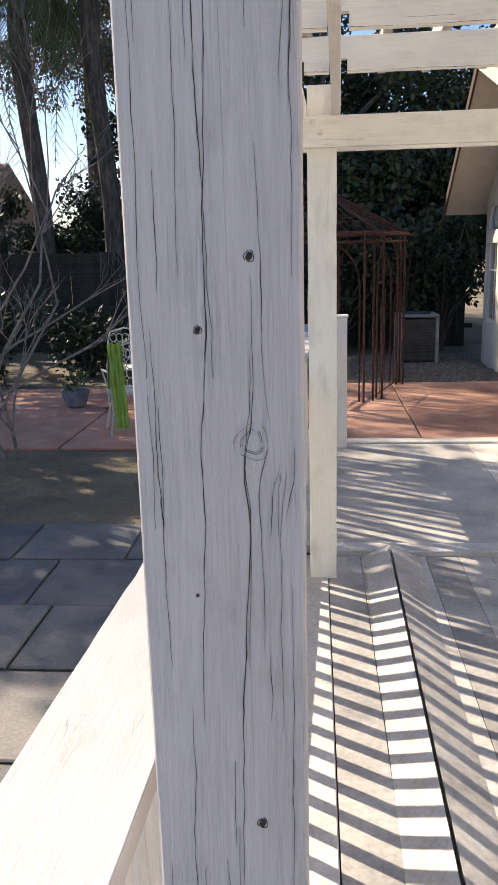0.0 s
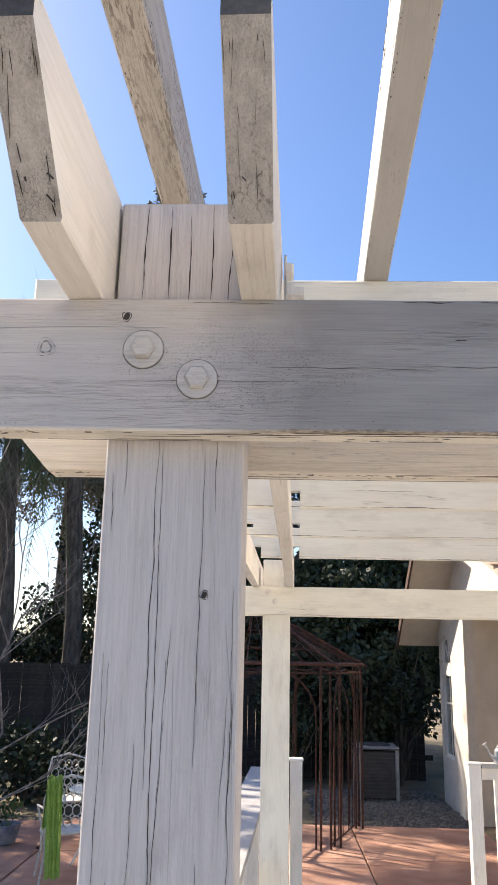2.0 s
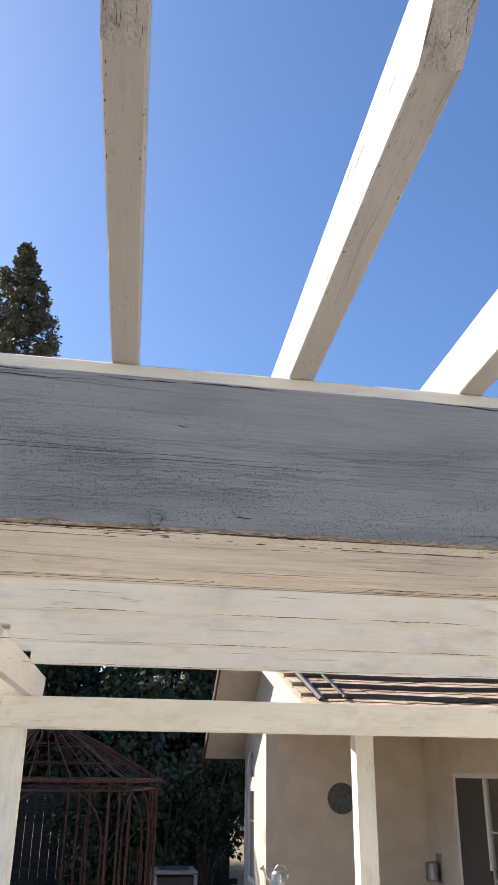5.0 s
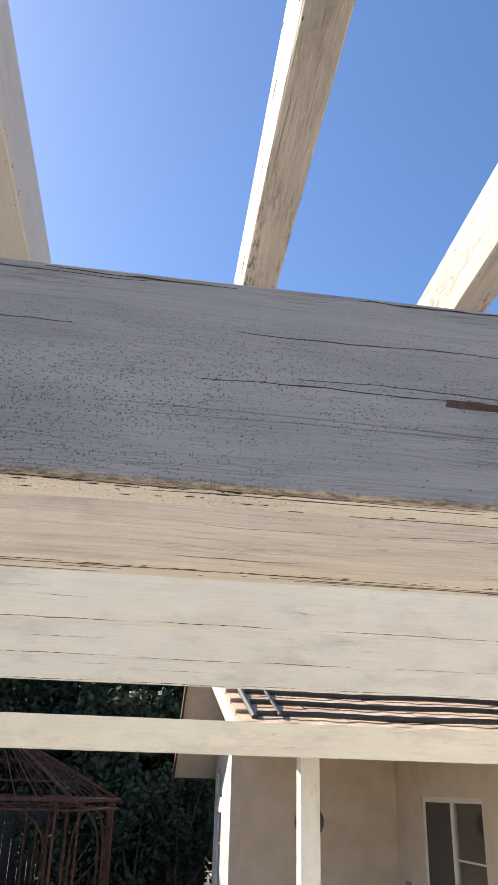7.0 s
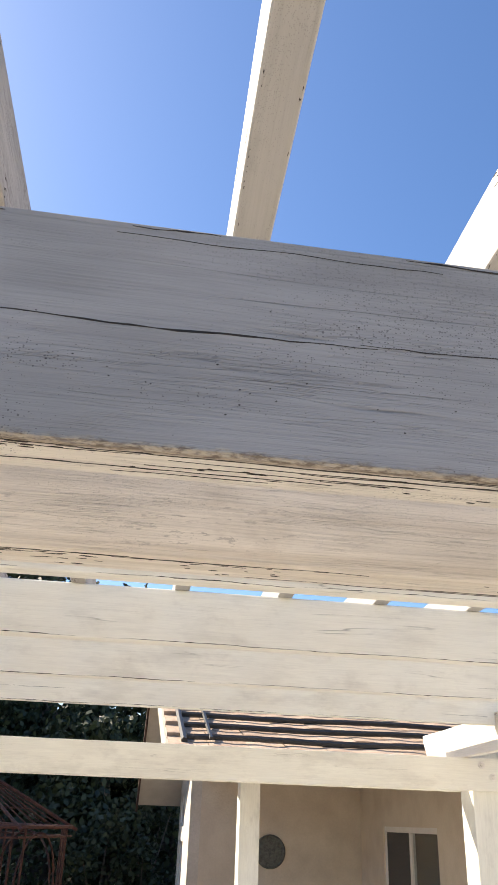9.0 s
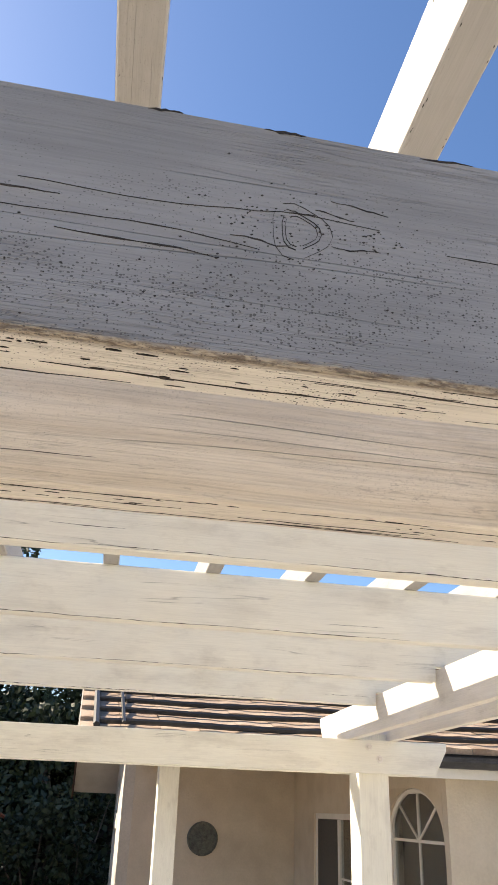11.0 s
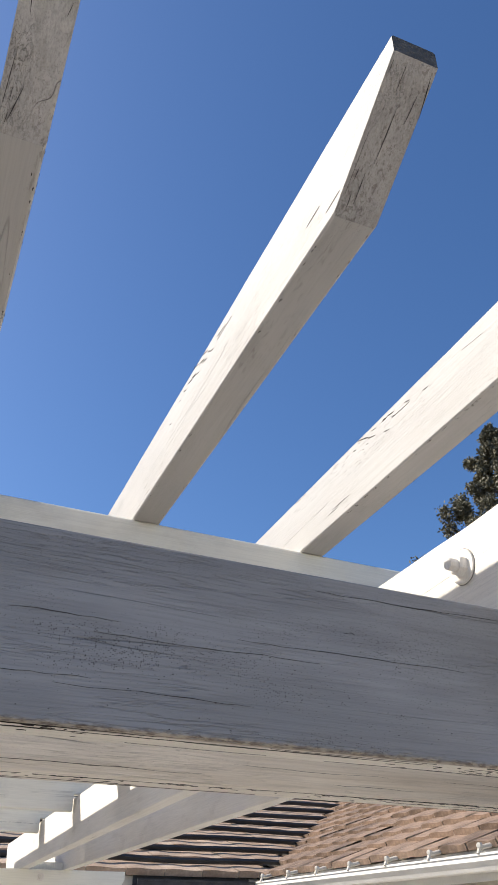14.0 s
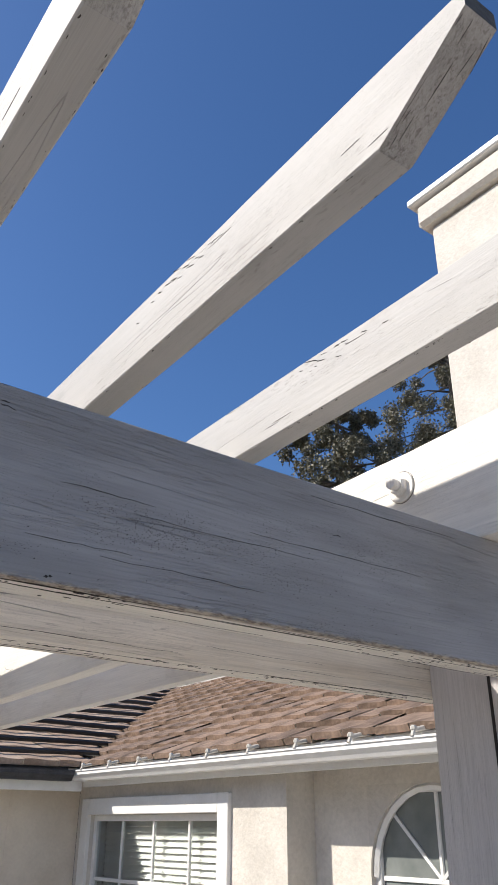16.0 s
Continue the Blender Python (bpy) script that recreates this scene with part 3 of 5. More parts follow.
for i, xl in enumerate(RAFTERS):
    y0 = 0.322 + (REACH[i] if i in REACH else 0.012 * math.sin(i * 2.3))
    slope = SKEW + YAW.get(i, 0.0)
    place = Matrix.Translation((xl + 0.0385 + SKEW * (0.33 - 1.03) + SHIFT.get(i, 0.0) - YAW.get(i, 0.0) * 0.3, y0, 2.564)) @ Matrix.Rotation(math.pi / 2 - math.atan(slope), 4, 'Z')
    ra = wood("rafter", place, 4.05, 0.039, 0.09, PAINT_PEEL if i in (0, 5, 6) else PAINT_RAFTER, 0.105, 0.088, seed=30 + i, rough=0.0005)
    rw = random.Random(300 + i)
    wear = bmesh.new()
    for _ in range(240):
        cx, side = rw.betavariate(0.9, 1.6) * 3.7 + 0.11, rw.random() < 0.65
        if noise.noise(Vector((cx * 4, i * 7.0, 1.0))) < -0.1:
            continue
        l, w = rw.uniform(0.0005, 0.0030), rw.uniform(0.0002, 0.0006)
        cy = min(0.037, max(0.002, rw.choice((0.0026, 0.0364, 0.0364)) + rw.gauss(0, 0.0011)))
        pts = [(cx + l * dx, cy + w * dy, -0.0004) for dx, dy in ((-1, 0.2), (-0.3, -1), (0.5, -0.6), (1, 0.3), (0.1, 1))]
        lift = Vector((0, 0, 0.002))
        if not side:
            cz = abs(rw.gauss(0, 0.006)) + 0.004
            pts, lift = [(px, -0.0004, cz + (py - cy)) for px, py, _ in pts], Vector((0, 0.002, 0))
        a = [wear.verts.new(p) for p in pts]
        b = [wear.verts.new(Vector(p) + lift) for p in pts]
        wear.faces.new(a)
        for k in range(5):
            wear.faces.new((a[k], a[(k + 1) % 5], b[(k + 1) % 5], b[k]))
    for _ in range(7):
        cx, cz = 0.08 + rw.random() ** 1.7 * 1.6, rw.choice((0.012, 0.03, 0.05, 0.07, 0.082)) + rw.gauss(0, 0.004)
        sliver(wear, Vector((cx, 0.0394, min(0.087, max(0.003, cz)))), Vector((1, 0, rw.gauss(0, 0.06))), Vector((0, 0, 1)), Vector((0, -0.002, 0)), rw.uniform(0.005, 0.024), rw.uniform(0.0001, 0.0005), rw)
    if rw.random() < 0.6:
        px = rw.uniform(0.2, 0.45)
        for _ in range(16):
            sliver(wear, Vector((px + rw.gauss(0, 0.035), 0.0394, min(0.088, 0.076 + rw.gauss(0, 0.006)))), Vector((1, 0, 0.25 + rw.gauss(0, 0.1))), Vector((0, 0, 1)), Vector((0, -0.002, 0)), rw.uniform(0.002, 0.010), rw.uniform(0.0002, 0.0009), rw)
    rake_lines(wear, 0.105, 0.09 * 0.78, 0.039, 9, rw)
    tagged(part("paint_flake", wear, CRACK, ra), kind="stuff")


# weathered grain on the raked ends of the cross beams
for i, ob in enumerate([o for o in bpy.data.objects if o.name.startswith("cross_beam")]):
    re_ = random.Random(800 + i)
    wear = bmesh.new()
    rake_lines(wear, 0.11, 0.14 * 0.78, 0.038, 12, re_)
    for _ in range(9):
        sliver(wear, Vector((0.11 - re_.random() ** 2 * 0.04, re_.uniform(0.002, 0.036), 0.0)) + Vector((-0.0004, 0, re_.random() * 0.03)), Vector((-0.7, re_.gauss(0, 0.7), 0.7)), Vector((0, 1, 0)), Vector((0.003, 0, 0.003)), re_.uniform(0.001, 0.004), re_.uniform(0.0001, 0.0003), re_)
    tagged(part("paint_flake", wear, CRACK, ob), kind="stuff")


# bolts: hexagon heads on washers
def bolt(at, face, parent_ob, shank=0.0, size=1.0):
    bm = turned([(0.020 * size, 0), (0.020 * size, 0.002), (0.0195 * size, 0.003), (0.001, 0.003)], 24)
    turnm = Vector((0, 0, 1)).rotation_difference(Vector(face)).to_matrix().to_4x4()
    m = Matrix.Translation(at) @ turnm
    # front bolts take a darker copy of the paint, toned for shade
    w = part("washer", bm, BOLT_SHADED if face[1] and size == 1.0 else PAINT, parent_ob)
    w.matrix_basis = parent_ob.matrix_basis.inverted() @ m
    hb = turned([(0.0125 * size, 0.003), (0.0125 * size, 0.009), (0.0105 * size, 0.0115), (0.001, 0.012)], 6)
    if shank:
        bmesh.ops.create_cone(hb, cap_ends=True, segments=10, radius1=0.0075, radius2=0.007, depth=shank, matrix=Matrix.Translation((0, 0, shank / 2 + 0.01)))
    h = part("bolt", hb, BOLT_SHADED if face[1] and size == 1.0 else PAINT, parent_ob)
    h.matrix_basis = parent_ob.matrix_basis.inverted() @ m
    if size == 1.0:
        g = part("washer_edge", tube([(0.0207 * math.cos(a), 0.0207 * math.sin(a), 0.0008) for a in (2 * math.pi * k / 30 for k in range(31))], 0.00028, 4), CRACK, parent_ob)
        g.matrix_basis = parent_ob.matrix_basis.inverted() @ m


for at in ((-0.101, Y0, 2.274), (-0.046, Y0, 2.243), (RP + 0.03, Y0, 2.28), (RP + 0.1, Y0, 2.24)):
    bolt(at, (0, -1, 0), beam_f)
for at in ((0.0, 3.964, 2.30), (0.035, 3.964, 2.255), (3.38, 3.964, 2.30), (3.43, 3.964, 2.25)):
    bolt(at, (0, -1, 0), beam_far, size=0.8)
side_r = [o for o in bpy.data.objects if o.name.startswith("cross_beam")]
bolt((0.040, 0.68, 2.375), (1, 0, 0), side_r[0], shank=0.012)
bolt((0.040, 0.735, 2.43), (1, 0, 0), side_r[0])
bolt((RP - 0.082, 0.71, 2.425), (-1, 0, 0), side_r[2], shank=0.012)


# ---- wear: cracks and knots on the front post and beam ----
POST_KNOTS = ((-0.035, 2.036, 0.0045), (-0.041, 1.716, 0.0045), (-0.041, 1.204, 0.004), (-0.084, 1.659, 0.004), (-0.042, 1.566, 0.0125), (-0.025, 1.536, 0.009))
BEAM_KNOTS = ((2.164, 2.265, 0.016), (2.413, 2.246, 0.007), (2.43, 2.24, 0.005), (-0.2, 2.276, 0.006), (0.506, 2.196, 0.008))


def round_knots(u, v, knots):
    """How far the grain at u across, v along is pushed aside by nearby knots."""
    d = 0.0
    for ku, kv, r in knots:
        du = u - ku
        d += 1.0 * r * du / (abs(du) + 0.5 * r) * math.exp(-((v - kv) / (2.6 * r)) ** 2) * math.exp(-abs(du) / (2.2 * r))
    return d


def crack(parent_ob, x, z, length, width, vertical, seed, yf):
    knots = ()
    if parent_ob is post_l and vertical is True:
        knots = POST_KNOTS
    elif parent_ob is beam_f and vertical is False:
        knots = [(kz, kx, r) for kx, kz, r in BEAM_KNOTS]
    rnd = random.Random(seed)
    n = max(8, int(length / 0.012))
    bm = bmesh.new()
    off, pairs, lean = 0.0, [], rnd.uniform(-0.02, 0.035)
    for i in range(n + 1):
        s = i / n
        off += rnd.uniform(-1, 1) * (0.0009 if vertical is True else 0.0008)
        if vertical is not True:
            off = min(0.0016, max(-0.0016, off))
        w = width * (math.sin(math.pi * min(1, max(0.02, s))) ** 0.9) * rnd.uniform(0.05, 1.4) / 2 + 0.00004
        c = s * length
        push = round_knots(x + off + lean * c, z + c, knots) if vertical is True else (round_knots(z + off, x + c, knots) if vertical is False else 0.0)
        e = [(off - w, c), (off + w, c)]
        pairs.append([bm.verts.new((x + b, yf + a, z) if vertical == 'down' else ((x + a + push + lean * b, yf, z + b) if vertical else (x + b, yf, z + a + push))) for a, b in e])
    for p, q in zip(pairs, pairs[1:]):
        bm.faces.new((p[0], p[1], q[1], q[0]))
    r = bmesh.ops.extrude_face_region(bm, geom=bm.faces[:])
    for v in r["geom"]:
        if isinstance(v, bmesh.types.BMVert):
            if vertical == 'down':
                v.co.z += 0.003
            else:
                v.co.y += 0.004
    bmesh.ops.recalc_face_normals(bm, faces=bm.faces)
    ob = part("crack", bm, CRACK, parent_ob)
    ob.matrix_basis = parent_ob.matrix_basis.inverted()


YP = Y0 + 0.038 - 0.0006
rk = random.Random(21)
for i, (x, z, L, w) in enumerate((
        (-0.092, 1.30, 0.62, 0.0024), (-0.073, 1.62, 0.56, 0.0018), (-0.061, 1.12, 0.52, 0.0026), (-0.085, 1.86, 0.33, 0.0022),
        (-0.118, 1.36, 0.30, 0.0014), (-0.108, 1.02, 0.30, 0.0014), (-0.050, 1.36, 0.34, 0.0016), (-0.03, 1.58, 0.22, 0.0014),
        (-0.012, 1.02, 0.42, 0.0013), (-0.02, 1.30, 0.24, 0.001), (-0.04, 1.88, 0.30, 0.0013), (-0.008, 1.70, 0.34, 0.001),
        (-0.098, 1.70, 0.2, 0.0012), (-0.128, 1.62, 0.36, 0.001), (-0.07, 0.86, 0.3, 0.0016), (-0.026, 0.9, 0.22, 0.001))):
    crack(post_l, x, z, L, w * 0.32, True, i, YP)
rh = random.Random(77)
for i in range(22):
    crack(post_l, -0.134 + 0.128 * rh.random(), rh.uniform(0.9, 2.15), rh.uniform(0.04, 0.15), rh.uniform(0.0002, 0.0005), True, 2000 + i, YP)
for k in range(4):
    crack(post_l, -0.036 + 0.007 * k, 1.48 + rh.uniform(0, 0.02), rh.uniform(0.05, 0.10), rh.uniform(0.0003, 0.0006), True, 2100 + k, YP)
for i, (x, L) in enumerate(((-0.112, 0.12), (-0.085, 0.12), (-0.062, 0.11), (-0.04, 0.12), (-0.02, 0.08))):
    crack(post_l, x, 2.34, L, 0.0013, True, 50 + i, YP)
YF = Y0 - 0.0004
# thin dark lines along each purlin's lower edge, then a few scattered cracks
for pu, y in PURLINS:
    for k in range(7):
        crack(pu, -0.2 + k * 0.44 + rk.uniform(0, 0.1), 2.4285 + rk.uniform(0, 0.002), rk.uniform(0.3, 0.5), rk.uniform(0.001, 0.0022), False, 400 + k + int(y * 50), y - 0.0003)
    for k in range(3):
        crack(pu, rk.uniform(0, 3.2), 2.45 + rk.uniform(0, 0.09), rk.uniform(0.1, 0.3), 0.001, False, 500 + k + int(y * 50), y - 0.0003)
for i in range(60):
    crack(beam_f, rk.uniform(-0.2, 3.6), ZB - 0.0003, rk.uniform(0.03, 0.16), rk.uniform(0.0001, 0.0004), 'down', 900 + i, Y0 + rk.choice((0.006, 0.007, 0.012, 0.02, 0.031)))
for i in range(40):
    crack(beam_b, rk.uniform(-0.2, 3.6), ZB - 0.0003, rk.uniform(0.03, 0.16), rk.uniform(0.0001, 0.0004), 'down', 1100 + i, Y0 + 0.178 + rk.choice((0.006, 0.008, 0.02, 0.031)))
for i in range(34):
    crack(beam_b, rk.uniform(-0.2, 3.6), ZB + rk.choice((0.006, 0.009, 0.02, 0.035, 0.06, 0.09)), rk.uniform(0.05, 0.2), rk.uniform(0.0001, 0.00035), False, 1200 + i, Y0 + 0.178 - 0.0003)
for i in range(30):
    crack(beam_f, -0.2 + i * 0.125, ZB - 0.0003, rk.uniform(0.12, 0.3), rk.uniform(0.0005, 0.0012), 'down', 1400 + i, Y0 + rk.choice((0.005, 0.013, 0.026, 0.034)))
    crack(beam_b, -0.2 + i * 0.125, ZB - 0.0003, rk.uniform(0.12, 0.3), rk.uniform(0.0005, 0.0013), 'down', 1500 + i, Y0 + 0.178 + rk.choice((0.004, 0.012, 0.025, 0.033)))
for i in range(26):
    x, z = rk.uniform(-0.3, 3.7), ZB + rk.choice((0.012, 0.03, 0.05, 0.062, 0.078, 0.1, 0.128, 0.133)) + rk.uniform(-0.004, 0.004)
    crack(beam_f, x, z, rk.uniform(0.03, 0.22), rk.uniform(0.0002, 0.0005), False, 80 + i, YF)
for x, z, L, w in ((1.20, 2.259, 0.165, 0.0012), (1.40, 2.258, 0.035, 0.0014), (1.43, 2.2595, 0.09, 0.0008), (1.505, 2.259, 0.018, 0.0034), (1.52, 2.2605, 0.11, 0.0016), (1.62, 2.262, 0.22, 0.0016), (1.83, 2.264, 0.10, 0.0008),
                   (0.02, 2.256, 0.15, 0.0007), (0.16, 2.258, 0.30, 0.0008), (0.208, 2.285, 0.014, 0.002), (0.26, 2.234, 0.012, 0.0016), (0.572, 2.204, 0.016, 0.0014), (0.52, 2.285, 0.012, 0.0012),
                   (1.99, 2.264, 0.06, 0.0014), (2.05, 2.246, 0.075, 0.0012), (2.18, 2.282, 0.03, 0.0012), (2.24, 2.265, 0.06, 0.0009),
                   (2.36, 2.271, 0.085, 0.0017), (2.605, 2.314, 0.014, 0.0018), (2.612, 2.312, 0.012, 0.0018), (2.514, 2.221, 0.007, 0.0036), (2.659, 2.1955, 0.007, 0.003), (2.93, 2.284, 0.01, 0.001),
                   (1.415, 2.3255, 0.07, 0.0016), (1.52, 2.327, 0.02, 0.0022), (1.572, 2.321, 0.012, 0.002), (1.59, 2.320, 0.005, 0.002), (1.61, 2.325, 0.02, 0.002), (1.30, 2.327, 0.09, 0.0016),
                   (2.085, 2.327, 0.018, 0.0026), (2.145, 2.326, 0.022, 0.0028), (2.23, 2.327, 0.03, 0.0022), (2.36, 2.327, 0.09, 0.0028), (2.48, 2.327, 0.045, 0.0024), (2.54, 2.3255, 0.06, 0.003),
                   (0.237, 2.327, 0.07, 0.0022), (0.345, 2.327, 0.045, 0.002), (0.45, 2.3265, 0.07, 0.0022), (0.53, 2.326, 0.08, 0.0018), (0.16, 2.328, 0.05, 0.0016), (0.76, 2.327, 0.08, 0.0014), (1.1, 2.327, 0.12, 0.0014), (1.7, 2.326, 0.05, 0.002), (1.86, 2.327, 0.08, 0.002)):
    crack(beam_f, x, min(z, 2.3272), L, w * 0.6, False, int(x * 100), YF)

# a chip of bare wood on the crack line
chip = bmesh.new()
rc = random.Random(3)
top = [chip.verts.new((1.355 + 0.0055 * k, YF, 2.2600 + rc.uniform(-0.0006, 0.0008))) for k in range(9)]
low = [chip.verts.new((1.354 + 0.0055 * k + rc.uniform(-0.001, 0.001), YF, 2.2545 + rc.uniform(-0.0008, 0.0006))) for k in range(9)]
back = [chip.verts.new(v.co + Vector((0, 0.003, 0))) for v in low[::-1]]
for k in range(8):
    chip.faces.new((low[k], low[k + 1], top[k + 1], top[k]))
chip.faces.new(low + back)
cp = part("bare_patch", chip, BARE, beam_f, "chip of bare reddish-brown wood")
cp.matrix_basis = beam_f.matrix_basis.inverted()
for i, (dy, z, L, w) in enumerate(((0.1, 0.4, 0.9, 0.003), (0.09, 1.2, 0.7, 0.002), (0.07, 1.5, 0.8, 0.0025), (0.05, 0.9, 0.5, 0.0015))):
    crack(post_r, RP + dy, z, L, w, True, 700 + i, YP)

jb = part("joint", box((RP + 0.017, Y0 + 0.088, 0.02), (RP + 0.022, Y0 + 0.092, 2.325)), CRACK, post_r, "dark vertical joint between two post halves")
jb.matrix_basis = post_r.matrix_basis.inverted()


def knot(parent_ob, x, z, r, yf, hole):
    bm = bmesh.new()
    n = 18
    for r0, r1, lift in ((r, r * 0.965, 0.0006), (r * 0.82, r * 0.80, 0.0004), (r * 1.5, r * 1.488, 0.0004)) if not hole else ((r * 1.25, r * 1.1, 0.0004),):
        ins = []
        for k in range(n + 1):
            a = 2 * math.pi * k / n
            j = 1 + 0.12 * math.sin(3 * a + x * 50)
            ins.append([bm.verts.new((x + math.cos(a) * q * j, yf - lift * 0, z + math.sin(a) * q * 1.1 * j)) for q in (r0, r1)])
        for k, (p, q) in enumerate(zip(ins, ins[1:])):
            if (int(abs(x) * 777) + k) % 7:
                bm.faces.new((p[0], q[0], q[1], p[1]))
    if hole:
        vs = [bm.verts.new((x + r * math.cos(a) * (0.8 + 0.2 * math.sin(2 * a)), yf, z + r * math.sin(a))) for a in (2 * math.pi * k / n for k in range(n))]
        bm.faces.new(vs)
    r_ = bmesh.ops.extrude_face_region(bm, geom=bm.faces[:])
    for v in r_["geom"]:
        if isinstance(v, bmesh.types.BMVert):
            v.co.y += 0.003
    bmesh.ops.recalc_face_normals(bm, faces=bm.faces)
    ob = part("knot", bm, CRACK, parent_ob)
    ob.matrix_basis = parent_ob.matrix_basis.inverted()


for x, z, r, hole in ((-0.035, 2.036, 0.0034, True), (-0.041, 1.716, 0.0034, True), (-0.041, 1.20, 0.004, True), (-0.084, 1.659, 0.0028, True), (-0.093, 1.429, 0.0014, True), (-0.042, 1.566, 0.0095, False)):
    knot(post_l, x, z, r, YP, hole)
for x, z, r, hole in ((2.164, 2.265, 0.010, False), (2.415, 2.247, 0.006, False), (2.44, 2.24, 0.004, False), (-0.12, 2.31, 0.004, True), (-0.2, 2.276, 0.006, False), (0.506, 2.198, 0.0055, False), (3.2, 2.24, 0.004, True)):
    knot(beam_f, x, z, r, YF, hole)

for x, z, L, w in ((2.158, 2.272, 0.014, 0.0006), (2.172, 2.274, 0.02, 0.0006), (2.18, 2.262, 0.025, 0.0005), (2.13, 2.26, 0.03, 0.0005)):
    crack(beam_f, x, z, L, w, False, int(z * 1e4), YF)
rs_ = random.Random(61)
sp = bmesh.new()
for cx, cz, n, rx, rz in ((2.145, 2.265, 90, 0.016, 0.02), (2.2, 2.268, 60, 0.02, 0.01), (2.17, 2.22, 120, 0.12, 0.02), (2.44, 2.235, 90, 0.05, 0.015), (2.9, 2.23, 120, 0.2, 0.02), (1.5, 2.225, 160, 0.25, 0.02), (0.5, 2.215, 120, 0.25, 0.012)):
    for _ in range(n):
        x, z, s = rs_.gauss(cx, rx), rs_.gauss(cz, rz), rs_.uniform(0.0002, 0.0006)
        if not ZB + 0.003 < z < ZB + 0.137:
            continue
        q = [sp.verts.new((x + s * dx, YF, z + s * dz)) for dx, dz in ((-1.4, 0), (0, -0.7), (1.2, 0.1), (0.2, 0.8))]
        sp.faces.new(q)
r_ = bmesh.ops.extrude_face_region(sp, geom=sp.faces[:])
for v in r_["geom"]:
    if isinstance(v, bmesh.types.BMVert):
        v.co.y += 0.003
bmesh.ops.recalc_face_normals(sp, faces=sp.faces)
pk = part("paint_pit", sp, CRACK, beam_f)
pk.matrix_basis = beam_f.matrix_basis.inverted()
tagged(pk, kind="stuff")

# flaking paint along the lower arrises of the double beam
fl = bmesh.new()
for _ in range(1500):
    x = rs_.uniform(-0.25, 3.6)
    y = Y0 + rs_.choice((0.0, 0.178)) + rs_.choice((rs_.uniform(0.005, 0.011), rs_.uniform(0.005, 0.033)))
    if noise.noise(Vector((x * 5, y * 60, 2.0))) < -0.05:
        continue
    l, w = rs_.uniform(0.001, 0.005), rs_.uniform(0.0002, 0.0006)
    fl.faces.new([fl.verts.new((x + l * dx, y + w * dy, ZB - 0.0003)) for dx, dy in ((-1, 0.2), (-0.3, -1), (0.5, -0.6), (1, 0.3), (0.1, 1))])
r_ = bmesh.ops.extrude_face_region(fl, geom=fl.faces[:])
for v in r_["geom"]:
    if isinstance(v, bmesh.types.BMVert):
        v.co.z += 0.003
bmesh.ops.recalc_face_normals(fl, faces=fl.faces)
pf = part("paint_flake", fl, CRACK, beam_f)
pf.matrix_basis = beam_f.matrix_basis.inverted()
tagged(pf, kind="stuff")


# ---- railings ----
def railing(p0, p1, top, label, cap_w=0.18, cap_t=0.038, posts=(), group="deck railings", bal=0.13):
    p0, p1 = Vector(p0), Vector(p1)
    d = (p1 - p0)
    L, ang = d.length, math.atan2(d.y, d.x)
    r = thing("railing", (p0.x, p0.y, 0), label, "railing", group)
    r.rotation_euler.z = ang
    wood("cap", Matrix.Translation((0, -cap_w / 2, top - cap_t)), L, cap_w, cap_t, PAINT_CAP, seed=int(L * 37), parent=r, rough=0.002)
    wood("top_rail", Matrix.Translation((0, -0.019, top - cap_t - 0.09)), L, 0.038, 0.088, PAINT, seed=7, parent=r)
    wood("bottom_rail", Matrix.Translation((0, -0.019, 0.08)), L, 0.038, 0.088, PAINT, seed=8, parent=r)
    first = None
    n = int(L / bal)
    for i in range(1, n):
        if any(abs(i * bal - q) < 0.07 for q in posts):
            continue
        if first is None:
            first = wood("baluster", Matrix.Translation((i * bal + 0.019, 0.021, 0.06)) @ UPRIGHT, top - cap_t - 0.11, 0.035, 0.038, PAINT, seed=9, parent=r)
        else:
            o = first.copy()
            scene.collection.objects.link(o)
            o.matrix_basis = Matrix.Translation((i * bal + 0.019, 0.021, 0.06)) @ UPRIGHT
    for q in posts:
        wood("rail_post", Matrix.Translation((q + 0.045, -0.045, 0.0)) @ UPRIGHT, top - cap_t, 0.09, 0.09, PAINT, seed=11, parent=r)
    return r


railing((-0.367, -1.4, 0), (-0.058, 6.93, 0), 1.10, "white wooden deck railing with a wide worn cap board", posts=(0.06, 1.2, 3.2, 5.3, 7.2))
cap_rail = next(o for o in bpy.data.objects if o.name.startswith("railing"))
rdent = random.Random(14)
dents = bmesh.new()
